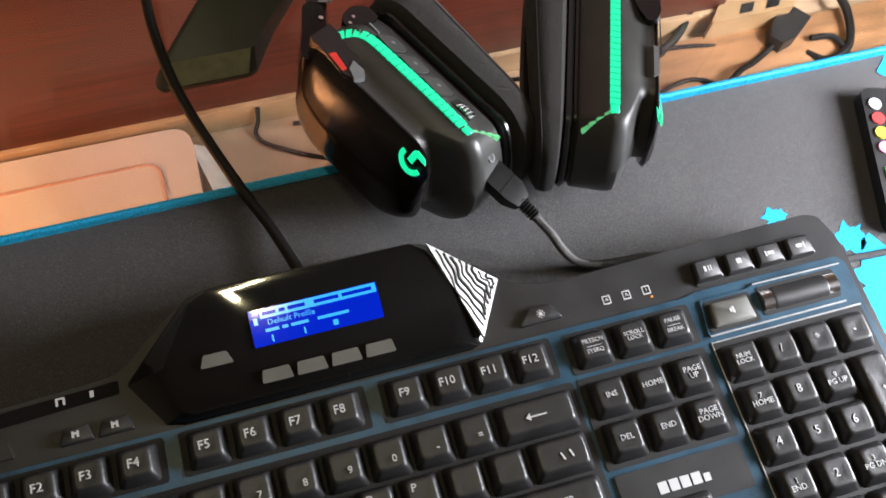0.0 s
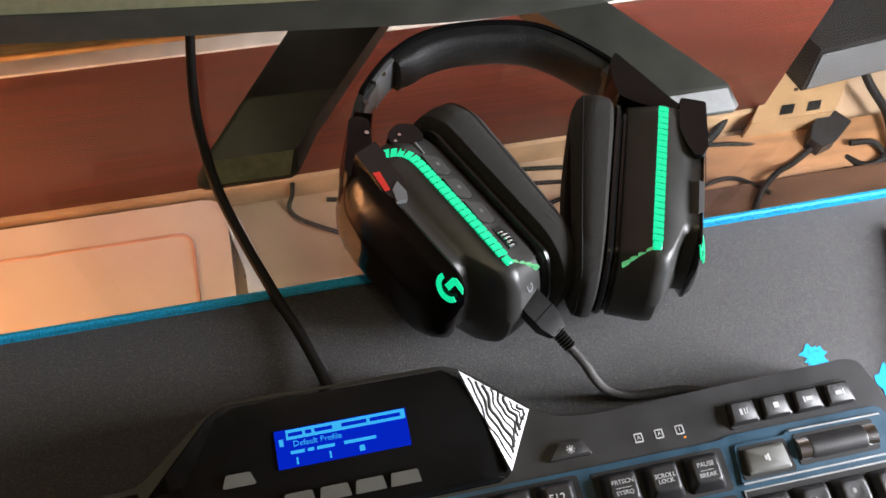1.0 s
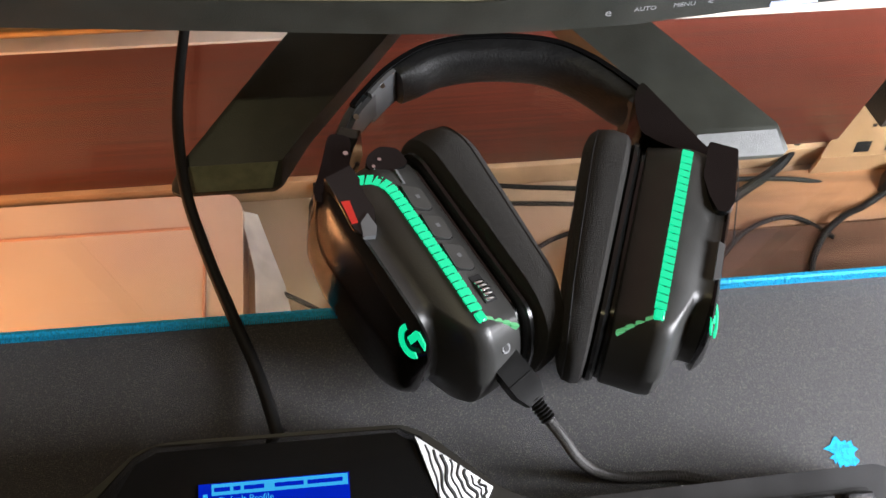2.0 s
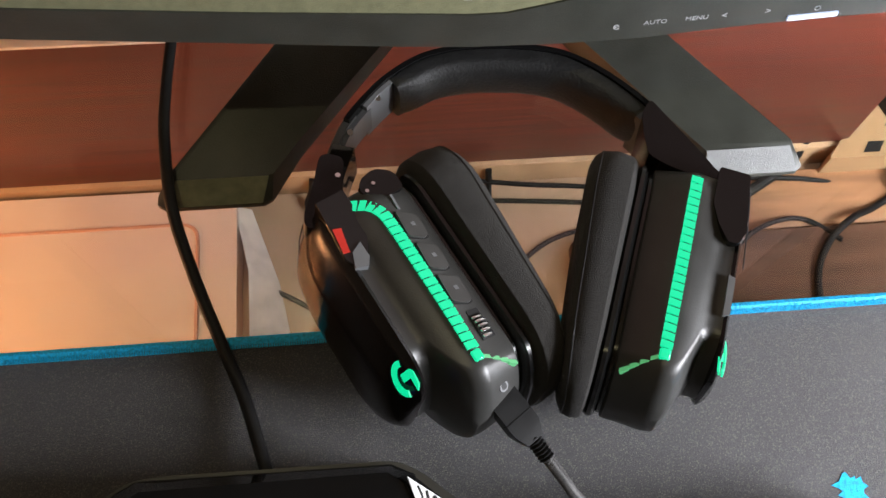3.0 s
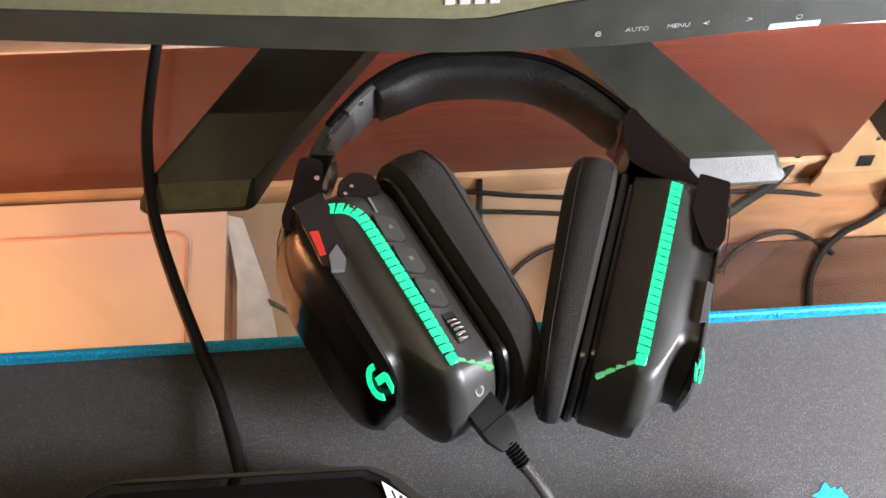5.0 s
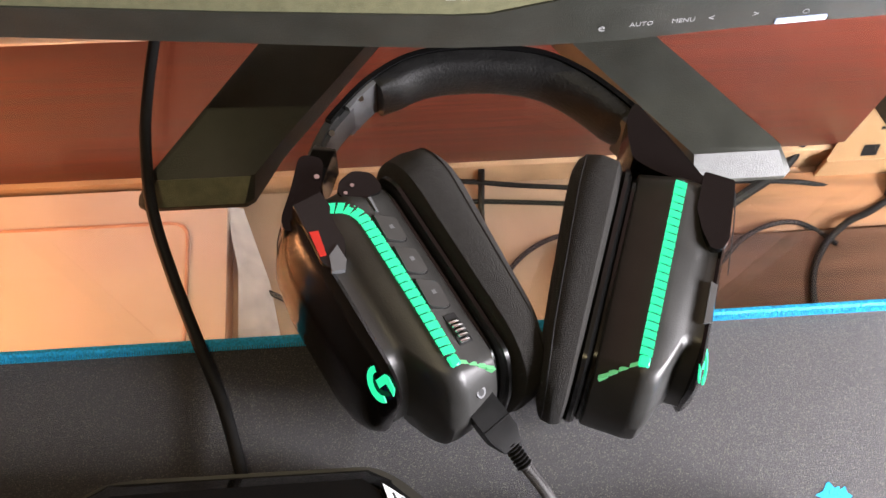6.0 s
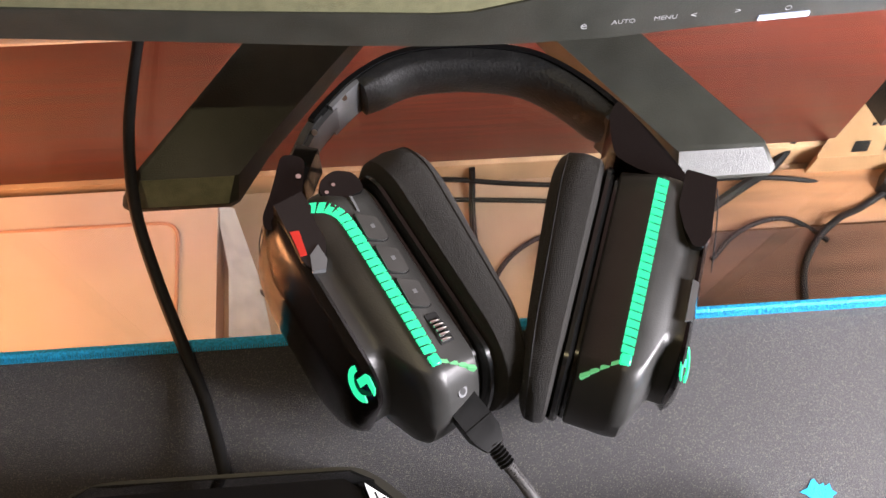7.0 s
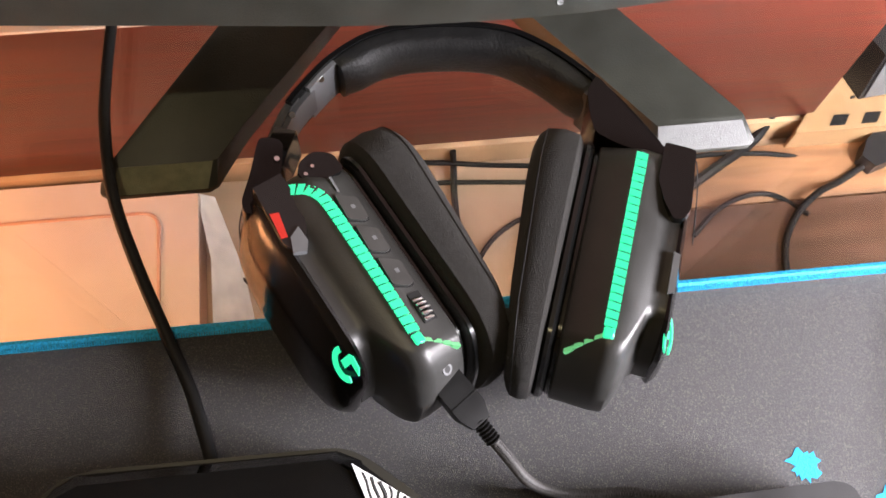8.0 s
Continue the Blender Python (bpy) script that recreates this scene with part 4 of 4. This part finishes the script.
def face(points, y0, y1, r=0.0):
    """A panel in the screen's plane from (x, z) points."""
    b = loft([[(x, y0, z) for x, z in points], [(x, y1, z) for x, z in points]])
    return move(bevel(b, r), MM)


CH_LOW = [(-0.275, 0.0155), (-0.207, 0.0080), (-0.117, -0.0010), (-0.05, -0.008), (-0.02, -0.0102), (0.02, -0.0108), (0.056, -0.0095), (0.106, -0.004), (0.173, 0.0005), (0.25, 0.0065)]
CH_MID = [(-0.275, 0.0325), (-0.2, 0.0250), (-0.113, 0.017), (-0.05, 0.0122), (-0.021, 0.0100), (-0.006, 0.0102), (0.026, 0.018), (0.04, 0.020), (0.17, 0.0275), (0.25, 0.032)]
CH_TOP = [(0.25, 0.041), (-0.275, 0.041)]
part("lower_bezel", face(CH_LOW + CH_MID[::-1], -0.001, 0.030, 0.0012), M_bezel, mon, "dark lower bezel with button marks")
part("upper_bezel", face(CH_MID + CH_TOP, 0.0, 0.030, 0.0006), M_bezel_lamplit, mon, "paler satin bezel tinted olive as lit by the ceiling lamp")
part("screen", face([(-0.26, 0.041), (0.235, 0.041), (0.235, 0.34), (-0.26, 0.34)], 0.002, 0.02), M_screen, mon, "lit screen")
for x0, x1 in ((-0.275, -0.26), (0.235, 0.25)):
    part("side_bezel", face([(x0, 0.041), (x1, 0.041), (x1, 0.355), (x0, 0.355)], 0.0, 0.03), M_bezel, mon)
part("top_bezel", face([(-0.26, 0.34), (0.235, 0.34), (0.235, 0.355), (-0.26, 0.355)], 0.0, 0.03), M_bezel, mon)
part("rear_shell", move(box(-0.25, 0.225, 0.03, 0.055, 0.02, 0.33, 0.01), MM), M_bezel, mon)
FM = MM @ pose(0, -0.0013, 0, 90, 0, 0)
lettering("AUTO", 0.0037, FM @ pose(0.060, 0.0008, 0, 0, 0, 4), "button_mark", M_mark, mon)
lettering("MENU", 0.0037, FM @ pose(0.078, 0.0022, 0, 0, 0, 4), "button_mark", M_mark, mon)
lettering("<", 0.005, FM @ pose(0.090, 0.003, 0, 0, 0, 4), "button_mark", M_mark, mon)
lettering(">", 0.005, FM @ pose(0.109, 0.0045, 0, 0, 0, 4), "button_mark", M_mark, mon)
lettering("e", 0.007, FM @ pose(0.043, -0.0008, 0, 0, 0, 4), "button_mark", M_mark, mon)
part("power_bar", face([(0.1195, -0.0018), (0.1415, 0.0000), (0.1415, 0.0026), (0.1195, 0.0008)], -0.002, 0.003), M_power_led, mon, "pale lit power bar")
ring_pts = [(0.1310 + 0.0013 * math.cos(a), -0.0014, 0.0052 + 0.0013 * math.sin(a)) for a in [math.pi * k / 6 for k in range(13)]]
part("power_mark", move(tube(ring_pts, 0.0002, 1, 5), MM), M_mark, mon)
# maker's mark as plain shapes
mk = None
for i in range(4):
    mk = join(mk, box(-0.025 + i * 0.0062, -0.0205 + i * 0.0062, -0.0008, 0.0005, 0.0188, 0.0245, 0.0004, 1))
part("maker_mark", move(mk, MM), M_legend, mon, "pale plain mark")

# ---- remote on the mat ----
rc = thing("remote_control", "slim black remote with coloured round buttons", "remote control")
RM = pose(0.2117, 0.0862, 0, 0, 0, -15.3)
part("body", move(prism(rounded([(-0.019, -0.043), (0.019, -0.043), (0.019, 0.043), (-0.019, 0.043)], 0.006), 0.0, 0.0085, 0.002), RM), M_case, rc)
cols = ((0.6, 0.6, 0.62), (0.75, 0.05, 0.05), (0.8, 0.7, 0.05), (0.7, 0.25, 0.45))
cols2 = ((0.6, 0.6, 0.62), (0.1, 0.55, 0.2), (0.1, 0.25, 0.7), (0.7, 0.7, 0.72))
for i in range(4):
    for x, cc in ((-0.0125, cols[i]), (0.0, cols2[i]), (0.0125, cols[(i + 2) % 4])):
        mm = mat("remote_button", cc, 0.45)
        part("button", move(prism(rounded([(x + 0.0038 * math.cos(a), 0.0325 - i * 0.0092 + 0.0038 * math.sin(a)) for a in [math.pi * k / 5 for k in range(10)]], 0.001, 2), 0.0083, 0.0095, 0.0004), RM), mm, rc, "round coloured button")
for i in range(3):
    for x in (-0.0115, 0.0, 0.0115):
        mm = mat("remote_button", (0.15, 0.6, 0.2) if i == 0 and x < 0 else (0.3, 0.3, 0.31), 0.45)
        part("button", move(box(x - 0.004, x + 0.004, -0.014 - i * 0.0105, -0.007 - i * 0.0105, 0.0083, 0.0095, 0.0006), RM), mm, rc, "square button")

# ---- things on the lower shelf ----
bx = thing("storage_box", "pale translucent plastic box with a recessed lid", "box")
part("body", prism(rounded([(-0.72, 0.17), (-0.178, 0.17), (-0.178, 0.375), (-0.72, 0.375)], 0.02), -0.302, -0.272, 0.004), M_box, bx)
part("lid_rim", tube([*[Vector((x, y, -0.2718)) for x, y in rounded([(-0.70, 0.19), (-0.208, 0.19), (-0.208, 0.345), (-0.70, 0.345)], 0.015)]], 0.0016, 1, 6), M_box_line, bx, "reddish moulded rim line")
fl = loft([[(-0.182, 0.365, -0.285), (-0.168, 0.30, -0.268), (-0.168, 0.2, -0.275)], [(-0.17, 0.368, -0.30), (-0.148, 0.30, -0.300), (-0.13, 0.2, -0.300)]], cap=False, closed=False)
tagged(part("plastic_film", fl, M_film), "crumpled clear plastic film beside the box", "film")

ps = thing("power_strip", "tan wooden power strip with two square sockets", "power strip", m=pose(0.358, 0.367, -0.302))
part("body", prism([(-0.043, 0.0), (0.042, 0.0), (0.049, 0.006), (0.185, 0.172), (0.105, 0.172), (-0.043, 0.002)], 0.0, 0.036, 0.002), M_strip_tan, ps)
for k in range(2):
    part("socket", prism([(-0.014 + k * 0.028, 0.004), (0.000 + k * 0.028, 0.004), (0.007 + k * 0.028, 0.014), (-0.007 + k * 0.028, 0.014)], 0.0355, 0.0364), M_dark, ps, "dark square socket")
part("socket", prism([(0.011, 0.028), (0.015, 0.028), (0.017, 0.031), (0.013, 0.031)], 0.0355, 0.0364), M_dark, ps, "dark square socket")
ad = thing("adapter", "black power adapter, front side greyed as if lit, plugged into the strip", "adapter", m=pose(0.376, 0.394, -0.2655, 0, 0, 6))
adb = part("body", bevel(loft([[(0.0, 0.0, 0.0), (0.13, 0.0, 0.0), (0.13, 0.075, 0.0), (-0.012, 0.058, 0.0)], [(0.006, 0.012, 0.046), (0.13, 0.012, 0.046), (0.13, 0.075, 0.046), (-0.008, 0.058, 0.046)]]), 0.003), M_case, ad)
# light on the adapter's front, put in as a thin grey sheet
part("side_panel", loft([[(0.004, -0.0004, 0.003), (0.126, -0.0004, 0.003), (0.126, 0.0096, 0.041), (0.008, 0.0096, 0.041)], [(0.004, -0.0012, 0.003), (0.126, -0.0012, 0.003), (0.126, 0.0088, 0.041), (0.008, 0.0088, 0.041)]]), M_grey_plastic, adb, "grey sheet for the lit front side")
PG = pose(0.396, 0.357, -0.300, 0, 0, 38)
pg = thing("mains_plug", "black mains plug with its cable beside the strip", "plug", m=PG)
part("body", bevel(loft([[(x, y * k, z) for y, z in ((-0.014, 0.0), (0.014, 0.0), (0.014, 0.024), (-0.014, 0.024))] for x, k in ((-0.026, 0.5), (-0.010, 0.95), (0.020, 1.0))]), 0.003), M_case, pg)
part("cord", move(tube([(0.378, 0.343, -0.288), (0.352, 0.330, -0.290), (0.327, 0.318, -0.281), (0.302, 0.298, -0.281), (0.285, 0.265, -0.282), (0.28, 0.20, -0.282)], 0.003, 8, 10), PG.inverted()), M_rubber, pg)
tagged(part("tan_board", box(0.16, 0.75, 0.318, 0.372, -0.302, -0.292, 0.002), M_tan_dark), "tan wooden board on the shelf", "board")
# flat slab that makes the right of the shelf dark brown
tagged(part("brown_board", box(0.09, 0.75, 0.04, 0.315, -0.302, -0.285, 0.002), M_brown), "dark brown slab over the right of the shelf", "board")


def wire(pts, r=0.0022, label="thin black wire on the shelf"):
    w = thing("wire", label, "wire", "wires under the desk")
    part("cord", tube(pts, r, 8, 8), M_rubber, w)


wire([(-0.118, 0.3795, -0.274), (-0.120, 0.377, -0.29), (-0.124, 0.368, -0.299), (-0.111, 0.353, -0.299), (-0.064, 0.329, -0.299), (0.0, 0.318, -0.299)])
wire([(-0.17, 0.31, -0.298), (-0.158, 0.298, -0.299), (-0.136, 0.285, -0.299), (-0.10, 0.262, -0.299)])
wire([(-0.09, 0.372, -0.298), (-0.05, 0.366, -0.299), (0.012, 0.364, -0.299), (0.088, 0.358, -0.299), (0.16, 0.35, -0.298)])
wire([(0.028, 0.3795, -0.274), (0.029, 0.373, -0.295), (0.027, 0.345, -0.299), (0.028, 0.30, -0.299), (0.034, 0.24, -0.299)], 0.0028, "black cable hanging down behind the desk")
wire([(-0.03, 0.379, -0.285), (0.015, 0.377, -0.288), (0.058, 0.372, -0.290), (0.101, 0.368, -0.291), (0.17, 0.36, -0.291)])
wire([(0.03, 0.24, -0.298), (0.04, 0.29, -0.299), (0.07, 0.32, -0.299), (0.12, 0.335, -0.298), (0.19, 0.350, -0.290), (0.232, 0.364, -0.289), (0.29, 0.362, -0.289), (0.33, 0.358, -0.295)])
wire([(0.215, 0.290, -0.283), (0.238, 0.310, -0.283), (0.267, 0.323, -0.288), (0.292, 0.322, -0.288), (0.315, 0.300, -0.283)])
wire([(0.375, 0.445, -0.222), (0.34, 0.415, -0.245), (0.305, 0.392, -0.268), (0.288, 0.375, -0.288), (0.25, 0.352, -0.287), (0.205, 0.325, -0.285)], 0.0045, "thick black cable by the power strip")
wire([(0.41, 0.33, -0.295), (0.425, 0.315, -0.29), (0.45, 0.325, -0.285), (0.462, 0.36, -0.28), (0.452, 0.395, -0.27), (0.44, 0.42, -0.25)], 0.0042, "looped thick black cable")
wire([(0.40, 0.325, -0.296), (0.42, 0.302, -0.292), (0.445, 0.305, -0.29), (0.44, 0.335, -0.285), (0.415, 0.34, -0.285)], 0.003, "small loop of black cable")
wire([(0.50, 0.45, -0.28), (0.53, 0.38, -0.288), (0.56, 0.30, -0.29), (0.6, 0.22, -0.29)], 0.005, "thick black cable on the shelf")
